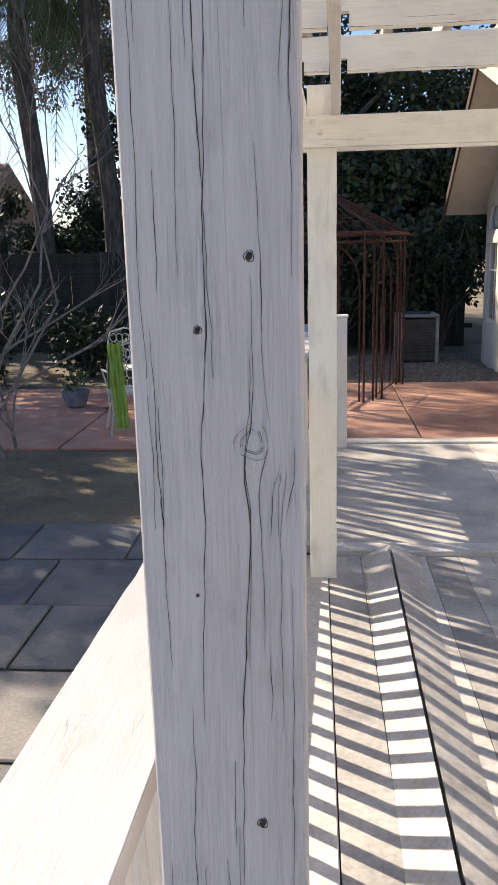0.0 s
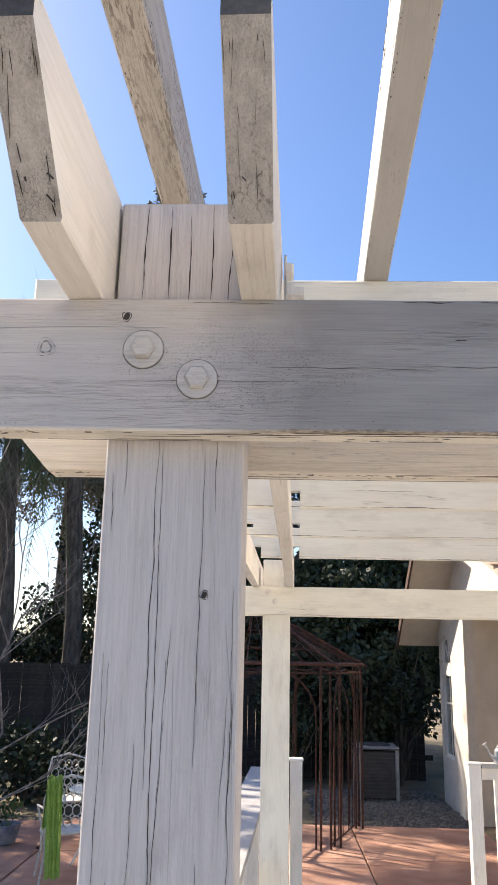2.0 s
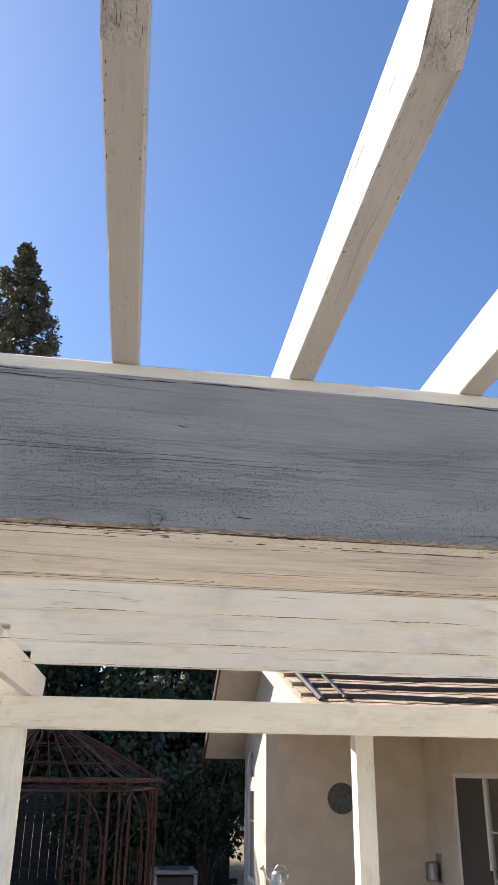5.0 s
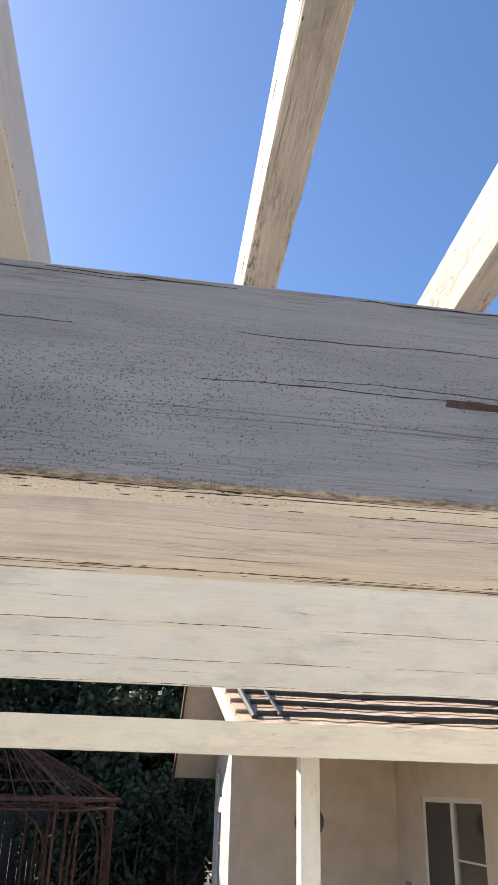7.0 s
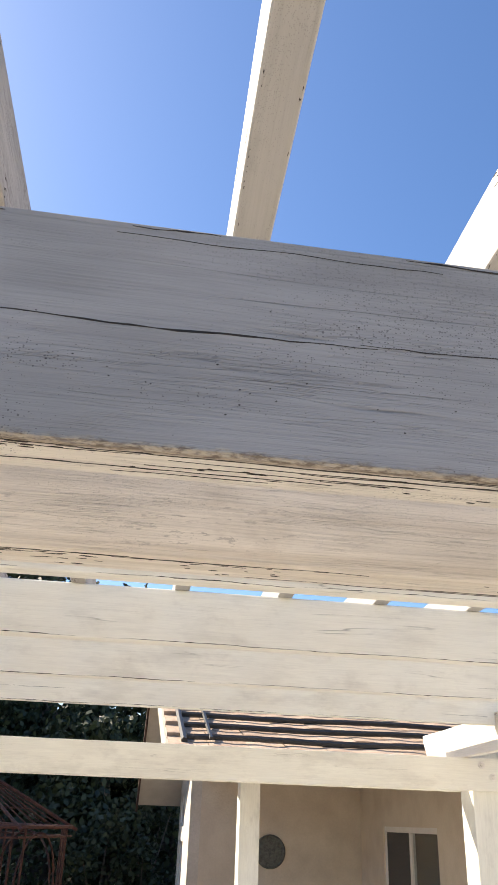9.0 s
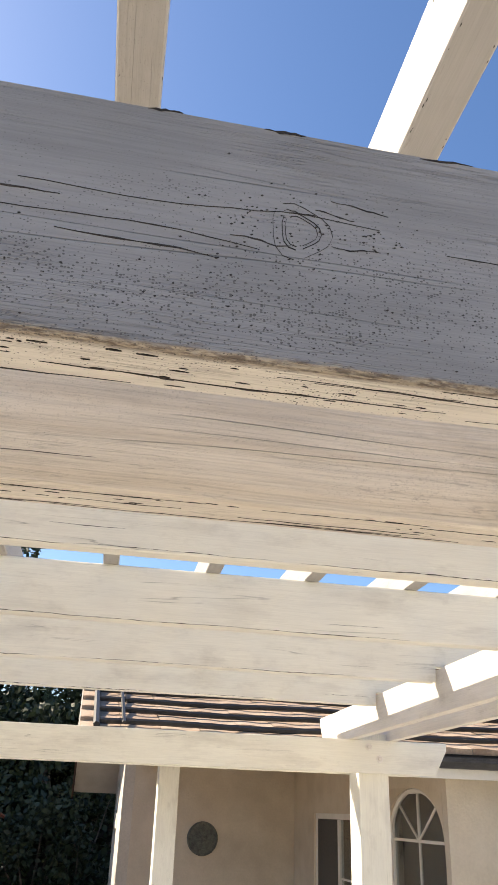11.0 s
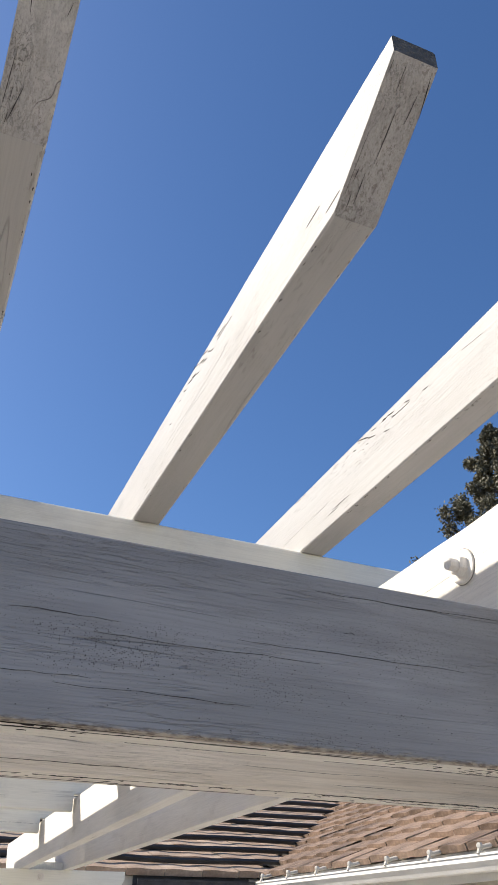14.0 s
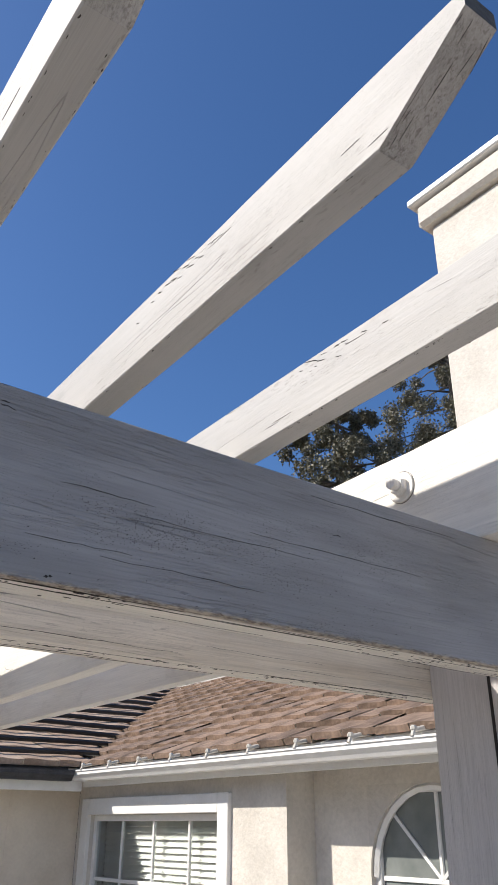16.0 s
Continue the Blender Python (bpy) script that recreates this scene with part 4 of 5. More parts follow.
for cx, n, sx, sy in ((1.95, 26, 0.03, 0.02), (2.12, 16, 0.03, 0.012), (1.78, 22, 0.04, 0.03), (2.3, 14, 0.15, 0.04), (1.6, 10, 0.05, 0.03), (2.75, 10, 0.2, 0.04)):
    for _ in range(n):
        x, y = rdent.gauss(cx, sx), max(-0.08, min(0.08, rdent.gauss(0.0, sy)))
        l, w, a = rdent.uniform(0.0015, 0.007), rdent.uniform(0.0005, 0.0016), rdent.uniform(-0.6, 0.6)
        ring = [dents.verts.new((x + l * dx * math.cos(a) - w * dy * math.sin(a), y + l * dx * math.sin(a) + w * dy * math.cos(a), 1.1008)) for dx, dy in ((-1, 0.2), (-0.4, -1), (0.5, -0.6), (1, 0.3), (0.1, 1))]
        low = [dents.verts.new(v.co - Vector((0, 0, 0.004))) for v in ring]
        dents.faces.new(ring)
        for k in range(5):
            dents.faces.new((low[k], low[(k + 1) % 5], ring[(k + 1) % 5], ring[k]))
bmesh.ops.recalc_face_normals(dents, faces=dents.faces)
tagged(part("paint_chip", dents, END_GREY, cap_rail), kind="stuff")
railing((1.76, 6.97, 0), (4.0, 6.97, 0), 1.17, "white wooden railing along the deck's far edge", cap_w=0.10, posts=(1.1,))
for x0 in (0.18, 1.65):
    gp = thing("rail_post", (x0 + 0.05, 6.97, 0), "white wooden end post of the deck railing", "post", "rail end posts")
    wood("shaft", Matrix.Translation((0.05, -0.05, 0.0)) @ UPRIGHT, 1.15, 0.1, 0.1, PAINT, seed=12, parent=gp)
    part("post_cap", box((-0.06, -0.06, 1.15), (0.06, 0.06, 1.172), 0.006), PAINT, gp)


# ---- house ----
def wall(name, axis, at, thick, u0, u1, z0, z1, holes, material, label):
    """A wall in the plane axis=at (its outer face), with rectangular openings (u0, u1, z0, z1)."""
    w = thing(name, (0, 0, 0), label, "wall", kind="structure")
    cuts = sorted({u0, u1, *[h[0] for h in holes], *[h[1] for h in holes]})
    bm = bmesh.new()

    def put(a, b, c, d):
        if axis == 'x':
            add_box(bm, (at, a, c), (at + thick, b, d))
        else:
            add_box(bm, (a, at, c), (b, at + thick, d))

    for a, b in zip(cuts, cuts[1:]):
        zs = sorted((h[2], h[3]) for h in holes if h[0] <= a and h[1] >= b)
        z = z0
        for c, d in zs:
            if c > z:
                put(a, b, z, c)
            z = d
        if z < z1:
            put(a, b, z, z1)
    part("wall_body", bm, material, w)
    return w


def win_frame(name, axis, at, u0, u1, z0, z1, bars_u, bars_z, label, arch=0.0, trim=0.06, deep=0.05, pane_mat=None):
    """A window in an opening: frame, glazing bars, pane; arch: height of the rounded head."""
    w = thing(name, (0, 0, 0), label, "window", kind="structure")

    def put(bm, a, b, c, d, q0, q1, bev=0.004):
        if axis == 'x':
            add_box(bm, (at + q0, a, c), (at + q1, b, d), bev)
        else:
            add_box(bm, (a, at + q0, c), (b, at + q1, d), bev)

    bm = bmesh.new()
    for a, b, c, d in ((u0, u0 + 0.045, z0, z1), (u1 - 0.045, u1, z0, z1), (u0 + 0.046, u1 - 0.046, z0, z0 + 0.045), (u0 + 0.046, u1 - 0.046, z1 - 0.045, z1)):
        put(bm, a, b, c, d, 0.03, 0.03 + deep)
    part("window_frame", bm, TRIM, w)
    for u in bars_u:
        bm = bmesh.new()
        put(bm, u - 0.011, u + 0.011, z0 + 0.046, z1 - 0.046, 0.045, 0.07, 0.002)
        part("glazing_bar", bm, TRIM, w)
    for z in bars_z:
        bm = bmesh.new()
        put(bm, u0 + 0.046, u1 - 0.046, z - 0.012, z + 0.012, 0.043, 0.072, 0.002)
        part("glazing_bar", bm, TRIM, w)
    bm = bmesh.new()
    put(bm, u0 + 0.03, u1 - 0.03, z0 + 0.03, z1 - 0.03, 0.054, 0.060, 0)
    pane = part("pane", bm, pane_mat or GLASS, w)
    pane.visible_shadow = False
    if trim:
        bm = bmesh.new()
        for a, b, c, d in ((u0 - trim, u0 - 0.001, z0 - trim, z1 + trim), (u1 + 0.001, u1 + trim, z0 - trim, z1 + trim), (u0, u1, z1 + 0.001, z1 + trim), (u0, u1, z0 - trim, z0 - 0.001)):
            put(bm, a, b, c, d, -0.03, 0.01)
        part("window_trim", bm, TRIM, w)
    if arch:
        # masonry spandrels round the head
        uc, hw = (u0 + u1) / 2, (u1 - u0) / 2
        for s in (-1, 1):
            bm = bmesh.new()
            pts = [(uc + s * hw, z1 + 0.001)] + [(uc + s * hw * math.sin(a), z1 - arch + arch * math.cos(a)) for a in (math.pi / 2 * (1 - k / 10) for k in range(11))]
            f = bm.faces.new([bm.verts.new((at - 0.003, u, z) if axis == 'x' else (u, at - 0.003, z)) for u, z in pts])
            r = bmesh.ops.extrude_face_region(bm, geom=[f])
            for v in r["geom"]:
                if isinstance(v, bmesh.types.BMVert):
                    v.co[0 if axis == 'x' else 1] += 0.09
            bmesh.ops.recalc_face_normals(bm, faces=bm.faces)
            part("arch_corner", bm, STUCCO if at == RX else STUCCO_W, w)
        for k in (1, 2, 3):
            a = math.pi * k / 4
            c0 = Vector((uc, z1 - arch))
            c1 = Vector((uc - hw * 0.95 * math.cos(a), z1 - arch + arch * 0.95 * math.sin(a)))
            pts = [((at + 0.05, p[0], p[1]) if axis == 'x' else (p[0], at + 0.05, p[1])) for p in (c0, c1)]
            part("glazing_bar", tube(pts, 0.012, 4), TRIM, w)
        arc = [(uc - hw * 0.97 * math.cos(a), z1 - arch + arch * 0.97 * math.sin(a)) for a in (math.pi * k / 14 for k in range(15))]
        part("arch_frame", tube([((at + 0.03, u, z) if axis == 'x' else (u, at + 0.03, z)) for u, z in arc], 0.022, 5), TRIM, w)
    return w


GX = 2.72          # gable wall facing the garden
RX = 5.0           # recess wall with the sliding door
WX = 5.76          # wing wall
wall("wall_gable", 'x', GX, 0.14, 11.55, 13.3, GZ, 2.62, [(12.45, 13.15, 0.55, 2.35)], STUCCO_W, "white stucco gable wall of the house")
win_frame("window_1", 'x', GX, 12.45, 13.15, 0.55, 2.35, (12.8,), (1.35,), "tall arched window in white stucco", arch=0.35, trim=0)
gable_window = next(o for o in bpy.data.objects if o.name == "window_1")
part("transom", box((GX - 0.004, 12.451, 1.76), (GX + 0.10, 13.149, 1.96), 0.006), STUCCO_W, gable_window, "white stucco band between the panes")
wall("wall_porch_back", 'y', 11.55, 0.15, GX + 0.141, RX - 0.001, GZ, 2.62, [], STUCCO, "cream stucco wall at the back of the porch")
wall("wall_porch_upper", 'x', RX, 0.15, 7.35, 11.7, 2.481, 2.66, [], STUCCO, "cream stucco band above the porch openings")
wall("wall_porch_side", 'x', RX, 0.15, 6.75, 11.7, GZ, 2.48, [(8.8, 10.6, GZ + 0.05, 2.04), (6.84, 8.1, 0.9, 2.26)], STUCCO, "cream stucco porch wall with a sliding door and arched window")
wall("wall_link", 'y', 6.75, 0.15, RX + 0.151, WX - 0.002, GZ, 2.44, [], STUCCO, "cream stucco wall piece under the eaves")
WR = 5.98          # recessed part of the wing wall
wall("wall_wing", 'x', WX, 0.15, 4.05, 6.749, GZ, 2.46, [(4.72, 6.52, 0.95, 2.13)], STUCCO_W, "white stucco wall of the house wing with a sliding window")
wall("wall_wing_return", 'y', 4.05, 0.15, WX + 0.151, WR + 0.15, GZ, 2.46, [], STUCCO_W, "white stucco return where the wing wall steps back")
wall("wall_wing_recess", 'x', WR, 0.15, -2.5, 4.049, GZ, 2.46, [(2.68, 3.60, 0.66, 2.265)], STUCCO_W, "white stucco recessed wall of the house wing")
win_frame("window_2", 'x', RX, 6.84, 8.1, 0.9, 2.26, (7.47,), (1.84, 1.35), "arched porch window with fan glazing bars", arch=0.42, trim=0)
win_frame("window_3", 'x', WX, 4.72, 6.52, 0.95, 2.13, (5.15, 5.62, 6.08), (1.68, 1.32), "white sliding window with closed blinds", trim=0.12)
win_frame("window_4", 'x', WR, 2.68, 3.60, 0.66, 2.265, (3.14,), (1.80,), "arched window with fan glazing bars in the wing", arch=0.46, trim=0, pane_mat=GREY_PANE)
# sliding door
sdoor = thing("door_1", (0, 0, 0), "glazed sliding patio door with a dark insect screen", "door", kind="structure")
bm = bmesh.new()
for a, b, c, d in ((8.8, 8.86, GZ + 0.05, 2.04), (10.54, 10.6, GZ + 0.05, 2.04), (8.861, 10.539, 1.98, 2.04), (8.861, 10.539, GZ + 0.05, GZ + 0.11), (9.67, 9.73, GZ + 0.111, 1.979)):
    add_box(bm, (RX + 0.02, a, c), (RX + 0.08, b, d), 0.004)
part("door_frame", bm, TRIM, sdoor)
part("pane", box((RX + 0.045, 8.86, GZ + 0.1), (RX + 0.052, 9.68, 1.98)), GLASS, sdoor).visible_shadow = False
part("screen", box((RX + 0.03, 9.72, GZ + 0.1), (RX + 0.036, 10.54, 1.98)), SCREEN, sdoor, "dark insect screen")
part("door_handle", box((RX - 0.015, 9.65, 0.78), (RX + 0.02, 9.68, 1.0), 0.006), AC_DARK, sdoor)
for z in (0.4, 0.9, 1.4):
    part("glazing_bar", box((RX + 0.04, 8.861, z - 0.01), (RX + 0.06, 9.669, z + 0.01)), TRIM, sdoor)
# blinds behind the wing window
blind = thing("window_blind", (WX + 0.13, 5.62, 2.1), "cream slatted blind hanging behind the window", "blind")
for i in range(26):
    part("slat", box((-0.025, -0.86, -0.0015), (0.025, 0.86, 0.0015)), BLIND, blind).matrix_basis = Matrix.Translation((0, 0, -0.03 - i * 0.043)) @ Matrix.Rotation(radians(-62), 4, 'Y')
# plain boxes close the openings; the rooms' dimness is put into their dark colour
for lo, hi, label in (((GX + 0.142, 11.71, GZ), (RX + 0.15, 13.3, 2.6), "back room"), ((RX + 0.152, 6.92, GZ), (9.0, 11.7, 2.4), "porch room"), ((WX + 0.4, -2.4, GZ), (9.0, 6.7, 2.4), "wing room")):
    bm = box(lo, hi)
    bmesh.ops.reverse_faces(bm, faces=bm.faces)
    tagged(link_mesh("wall_room", bm, ROOM_SHADE), "dim interior of the house's " + label, "room", kind="structure")

# porch ceiling, gable infill, roofs
EY, EZ, S1, RYD, S3 = 6.45, 2.50, 0.346, 11.1, 0.72
RZ = EZ + S1 * (RYD - EY)
bm = bmesh.new()
prof = [(7.1, 2.625), (13.0, 2.625), (RYD, RZ - 0.12)]
f = bm.faces.new([bm.verts.new((GX, y, z)) for y, z in prof])
r = bmesh.ops.extrude_face_region(bm, geom=[f])
for v in r["geom"]:
    if isinstance(v, bmesh.types.BMVert):
        v.co.x += 0.14
bmesh.ops.recalc_face_normals(bm, faces=bm.faces)
tagged(link_mesh("wall_gable_top", bm, STUCCO_W), "white stucco gable under the roof", "wall", kind="structure")
tagged(link_mesh("ceiling", box((GX + 0.15, 7.1, 2.63), (RX - 0.01, 11.5, 2.67)), SOFFIT), "beige painted porch ceiling", "ceiling", kind="structure")
LX = 2.1


def roof_slab(name, corners, thick, material, label):
    bm = bmesh.new()
    f = bm.faces.new([bm.verts.new(c) for c in corners])
    r = bmesh.ops.extrude_face_region(bm, geom=[f])
    for v in r["geom"]:
        if isinstance(v, bmesh.types.BMVert):
            v.co.z -= thick
    bmesh.ops.recalc_face_normals(bm, faces=bm.faces)
    ro = thing(name, (0, 0, 0), label, "roof", kind="structure")
    part("roof_deck", bm, material, ro)
    return ro


S2 = 0.42
EX = 5.62


def z_front(y):
    return EZ + S1 * (y - EY)


def z_wing(x):
    return EZ + S2 * (x - EX)


VX = EX + (RZ - EZ) / S2
roof1 = roof_slab("roof_porch", [(LX, EY, EZ - 0.03), (EX, EY, EZ - 0.03), (VX, RYD, RZ - 0.03), (LX, RYD, RZ - 0.03)], 0.09, SOFFIT, "low porch roof of faded pink clay tiles with black hoses")
roof_back = roof_slab("roof_back", [(LX, RYD, RZ - 0.03), (9, RYD, RZ - 0.03), (9, 13.6, RZ - S3 * (13.6 - RYD)), (LX, 13.6, RZ - S3 * (13.6 - RYD))], 0.09, SOFFIT, "rear slope of the house roof with a beige soffit")
roof2 = roof_slab("roof_wing", [(EX, EY, EZ - 0.03), (EX, -3, EZ - 0.03), (9.4, -3, z_wing(9.4) - 0.03), (9.4, RYD, z_wing(9.4) - 0.03), (VX, RYD, RZ - 0.03)], 0.09, SOFFIT, "brown clay tile roof of the house wing")
part("barge_board", box((LX - 0.03, EY, -0.16), (LX - 0.001, RYD, 0.0), 0.0, Matrix(((1, 0, 0, 0), (0, 1, 0, 0), (0, S1, 1, EZ - S1 * EY - 0.03), (0, 0, 0, 1)))), SOFFIT, roof1)
part("barge_board", box((LX - 0.03, RYD, -0.16), (LX - 0.001, 13.6, 0.0), 0.0, Matrix(((1, 0, 0, 0), (0, 1, 0, 0), (0, -S3, 1, RZ + S3 * RYD - 0.03), (0, 0, 0, 1)))), BARE, roof_back)


def tile_mesh(w, l, material, name, wave=0.013, lip=0.034):
    bm = bmesh.new()
    n = 6
    top = [[bm.verts.new((w * k / n, l * j, 0.012 + wave * math.sin(math.pi * k / n * 2) + lip * (1 - j))) for k in range(n + 1)] for j in (0, 1)]
    bot = [bm.verts.new((w * k / n, 0, 0.0)) for k in range(n + 1)]
    for k in range(n):
        bm.faces.new((top[0][k], top[0][k + 1], top[1][k + 1], top[1][k]))
        bm.faces.new((bot[k], bot[k + 1], top[0][k + 1], top[0][k]))
    me = bpy.data.meshes.new(name)
    bm.to_mesh(me)
    bm.free()
    me.materials.append(material)
    return me


TW, TL = 0.30, 0.36
tile_a, tile_b = tile_mesh(TW * 0.985, TL, TILE_PINK, "roof_tile", 0.004), tile_mesh(0.235, 0.28, TILE, "roof_tile", 0.004, 0.026)
rt = random.Random(12)
for row in range(13):
    y = EY - 0.05 + row * TL * 0.93
    x = LX - 0.02
    while x < EX + (z_front(y) - EZ) / S2 + 0.1:
        o = new("roof_tile", tile_a)
        o.parent = roof1
        o.matrix_basis = Matrix.Translation((x, y, z_front(y) - 0.01 + rt.uniform(0, 0.006))) @ Matrix.Rotation(math.atan(S1) + rt.uniform(-0.01, 0.01), 4, 'X')
        x += TW
for row in range(13):
    xx = EX - 0.05 + row * 0.25
    y = EY + (z_wing(xx) - EZ) / S1 + 0.08 + (row % 2) * 0.12
    while y > 2.35:
        o = new("roof_tile", tile_b)
        o.parent = roof2
        o.matrix_basis = Matrix.Translation((xx, y, z_wing(xx) - 0.01 + rt.uniform(0, 0.012))) @ Matrix.Rotation(-math.pi / 2 + rt.uniform(-0.02, 0.02), 4, 'Z') @ Matrix.Rotation(math.atan(S2) + rt.uniform(-0.015, 0.015), 4, 'X')
        y -= 0.24
# hoses of the solar heater on the porch roof
hoses = thing("solar_hose", (0, 0, 0), "black rubber solar heating hoses laid across the porch roof", "hose")
for row in range(13):
    y = EY + 0.12 + row * TL * 0.93
    x1 = EX + (z_front(y) - EZ) / S2 + 0.12
    pts = [(LX + 0.12 + (x1 - LX - 0.12) * k / 16, y + 0.01 * math.sin(k * 1.3 + row), z_front(y) + 0.055 + 0.006 * math.sin(k * 0.9 + row)) for k in range(17)]
    part("hose", tube(pts, 0.022, 6), HOSE, hoses)
part("header_pipe", tube([(LX + 0.10, EY + 0.05, z_front(EY) + 0.06), (LX + 0.10, RYD - 0.2, z_front(RYD - 0.2) + 0.06)], 0.026, 6), HOSE, hoses)
part("strap", tube([(LX + 0.30, EY + 0.05, z_front(EY) + 0.085), (LX + 0.34, RYD - 0.2, z_front(RYD - 0.2) + 0.085)], 0.016, 5), HOSE, hoses)


def gutter(name, pts, label, brackets, side):
    g = thing(name, (0, 0, 0), label, "gutter", kind="structure")
    (x0, y0, z0), (x1, y1, z1) = pts
    prof = [(0, 0.0), (-0.09, 0.0), (-0.105, 0.02), (-0.13, 0.042), (-0.13, 0.066), (-0.138, 0.066), (-0.138, 0.076), (-0.118, 0.076), (-0.118, 0.046), (-0.09, 0.015), (-0.012, 0.015), (-0.012, 0.105), (0, 0.105)]
    bm = bmesh.new()
    ends = []
    for p in pts:
        ends.append([bm.verts.new((p[0] + (q if x0 == x1 else 0), p[1] + (0 if x0 == x1 else q), p[2] + h)) for q, h in prof])
    n = len(prof)
    for k in range(n):
        bm.faces.new((ends[0][k], ends[0][(k + 1) % n], ends[1][(k + 1) % n], ends[1][k]))
    bm.faces.new(ends[0]); bm.faces.new(ends[1][::-1])
    bmesh.ops.recalc_face_normals(bm, faces=bm.faces)
    part("channel", bm, side, g)
    for k in range(brackets):
        s = (k + 0.5) / brackets
        p = Vector(pts[0]).lerp(Vector(pts[1]), s)
        if x0 == x1:
            part("bracket", tube([(p.x - 0.138, p.y, p.z + 0.072), (p.x - 0.128, p.y, p.z + 0.10), (p.x - 0.05, p.y, p.z + 0.118), (p.x + 0.02, p.y, p.z + 0.122)], 0.012, 6), SOFFIT, g)
            part("bracket_bolt", turned([(0.017, 0.0), (0.017, 0.012), (0.011, 0.02), (0.002, 0.021)], 6), SOFFIT, g).location = (p.x - 0.125, p.y, p.z + 0.104)
    return g


gutter("trim_gutter_wing", [(EX, EY - 0.02, 2.372), (EX, -3.0, 2.35)], "white metal gutter along the wing's eaves", 22, TRIM)
gutter("trim_gutter_porch", [(4.55, EY, 2.37), (EX - 0.14, EY, 2.37)], "dark metal gutter at the porch eaves", 0, AC_DARK)
tagged(link_mesh("trim_fascia", box((EX, -3.0, 2.33), (EX + 0.03, EY - 0.021, 2.475)), TRIM), "white fascia board behind the gutter", "fascia", kind="structure")
tagged(link_mesh("trim_fascia_porch", box((LX + 0.02, EY + 0.002, 2.30), (EX - 0.001, EY + 0.04, 2.44)), TRIM), "cream fascia board of the porch", "fascia", kind="structure")
tagged(link_mesh("trim_soffit", box((EX + 0.031, -3.0, 2.40), (WX, EY + 0.2, 2.42)), SOFFIT), "beige eave soffit of the wing", "soffit", kind="structure")
tagged(link_mesh("trim_soffit_recess", box((WX + 0.001, -3.0, 2.40), (WR, 4.048, 2.42)), SOFFIT), "beige eave soffit over the recessed wall", "soffit", kind="structure")
pp = thing("porch_post", (2.86, 7.6, GZ), "white square post carrying the porch roof", "post")
wood("shaft", Matrix.Translation((0.09, -0.09, 0)) @ UPRIGHT, 2.95, 0.17, 0.17, PAINT_FAR, seed=77, parent=pp)
part("beam", box((-0.6, -0.07, 2.6), (2.0, 0.07, 2.75), 0.006), SOFFIT, pp)
# chimney
ch = thing("chimney", (6.2, 2.2, 2.95), "white stucco chimney with a flat cap on the wing roof", "chimney")
part("shaft", box((0, -0.7, -0.6), (0.9, 0.66, 3.0), 0.02), STUCCO_W, ch)
part("corbel", box((-0.07, -0.77, 3.001), (0.97, 0.73, 3.2), 0.03), STUCCO_W, ch)
part("cap", box((-0.11, -0.81, 3.201), (1.01, 0.77, 3.26), 0.01), TRIM, ch)
# wall ornaments
disc = thing("wall_plaque", (3.78, 11.55, 1.70), "round dark metal plaque hung on the porch wall", "plaque")
db = turned([(0.20, 0), (0.20, 0.02), (0.185, 0.035), (0.165, 0.02), (0.13, 0.022), (0.12, 0.034), (0.07, 0.03), (0.03, 0.045), (0.002, 0.045)], 28)
dd = part("plate", db, DISC, disc)
dd.rotation_euler = (math.pi / 2, 0, 0)
lamp = thing("wall_lantern", (RX, 11.2, 0.85), "galvanised wall lantern beside the sliding door", "lamp")
part("back_plate", box((-0.02, -0.09, -0.15), (-0.001, 0.09, 0.2), 0.005), METAL, lamp)
lb = turned([(0.075, -0.12), (0.085, -0.1), (0.085, 0.08), (0.075, 0.1), (0.02, 0.11)], 18)
lo_ = part("can", lb, METAL, lamp)
lo_.location = (-0.11, 0, 0)
# watering can on the railing
can = thing("watering_can", (1.93, 6.97, 1.17), "small galvanised watering can on the railing", "watering can")
part("body", turned([(0.055, 0.0), (0.06, 0.01), (0.05, 0.1), (0.035, 0.115), (0.03, 0.118)], 18), METAL, can)
part("spout", tube([(-0.05, 0, 0.03), (-0.09, 0, 0.07), (-0.115, 0, 0.13)], [0.012, 0.009, 0.008], 8), METAL, can)
rose = part("rose", turned([(0.009, 0), (0.022, 0.025), (0.02, 0.03)], 12), METAL, can)
rose.matrix_basis = Matrix.Translation((-0.115, 0, 0.125)) @ Matrix.Rotation(-0.6, 4, 'Y')
part("handle", tube([(0.05, 0, 0.03), (0.09, 0, 0.09), (0.06, 0, 0.15), (0.0, 0, 0.16), (-0.03, 0, 0.12)], 0.005, 6), METAL, can)

# ---- garden ----
# air conditioner
ac = thing("air_conditioner", (1.68, 13.5, GZ), "grey outdoor air conditioning unit standing on gravel", "air conditioner")
part("body", box((-0.29, -0.29, 0.04), (0.29, 0.29, 0.74), 0.02), AC_DARK, ac, "dark louvred sides")
for sx in (-0.3, 0.3):
    for sy in (-0.3, 0.3):
        part("corner_post", box((sx - 0.03, sy - 0.03, 0.0), (sx + 0.03, sy + 0.03, 0.76), 0.01), AC_GREY, ac)
part("top", box((-0.34, -0.34, 0.761), (0.34, 0.34, 0.81), 0.02), AC_GREY, ac)
part("fan_grille", turned([(0.24, 0.811), (0.24, 0.825), (0.2, 0.835), (0.05, 0.838)], 24), AC_DARK, ac)
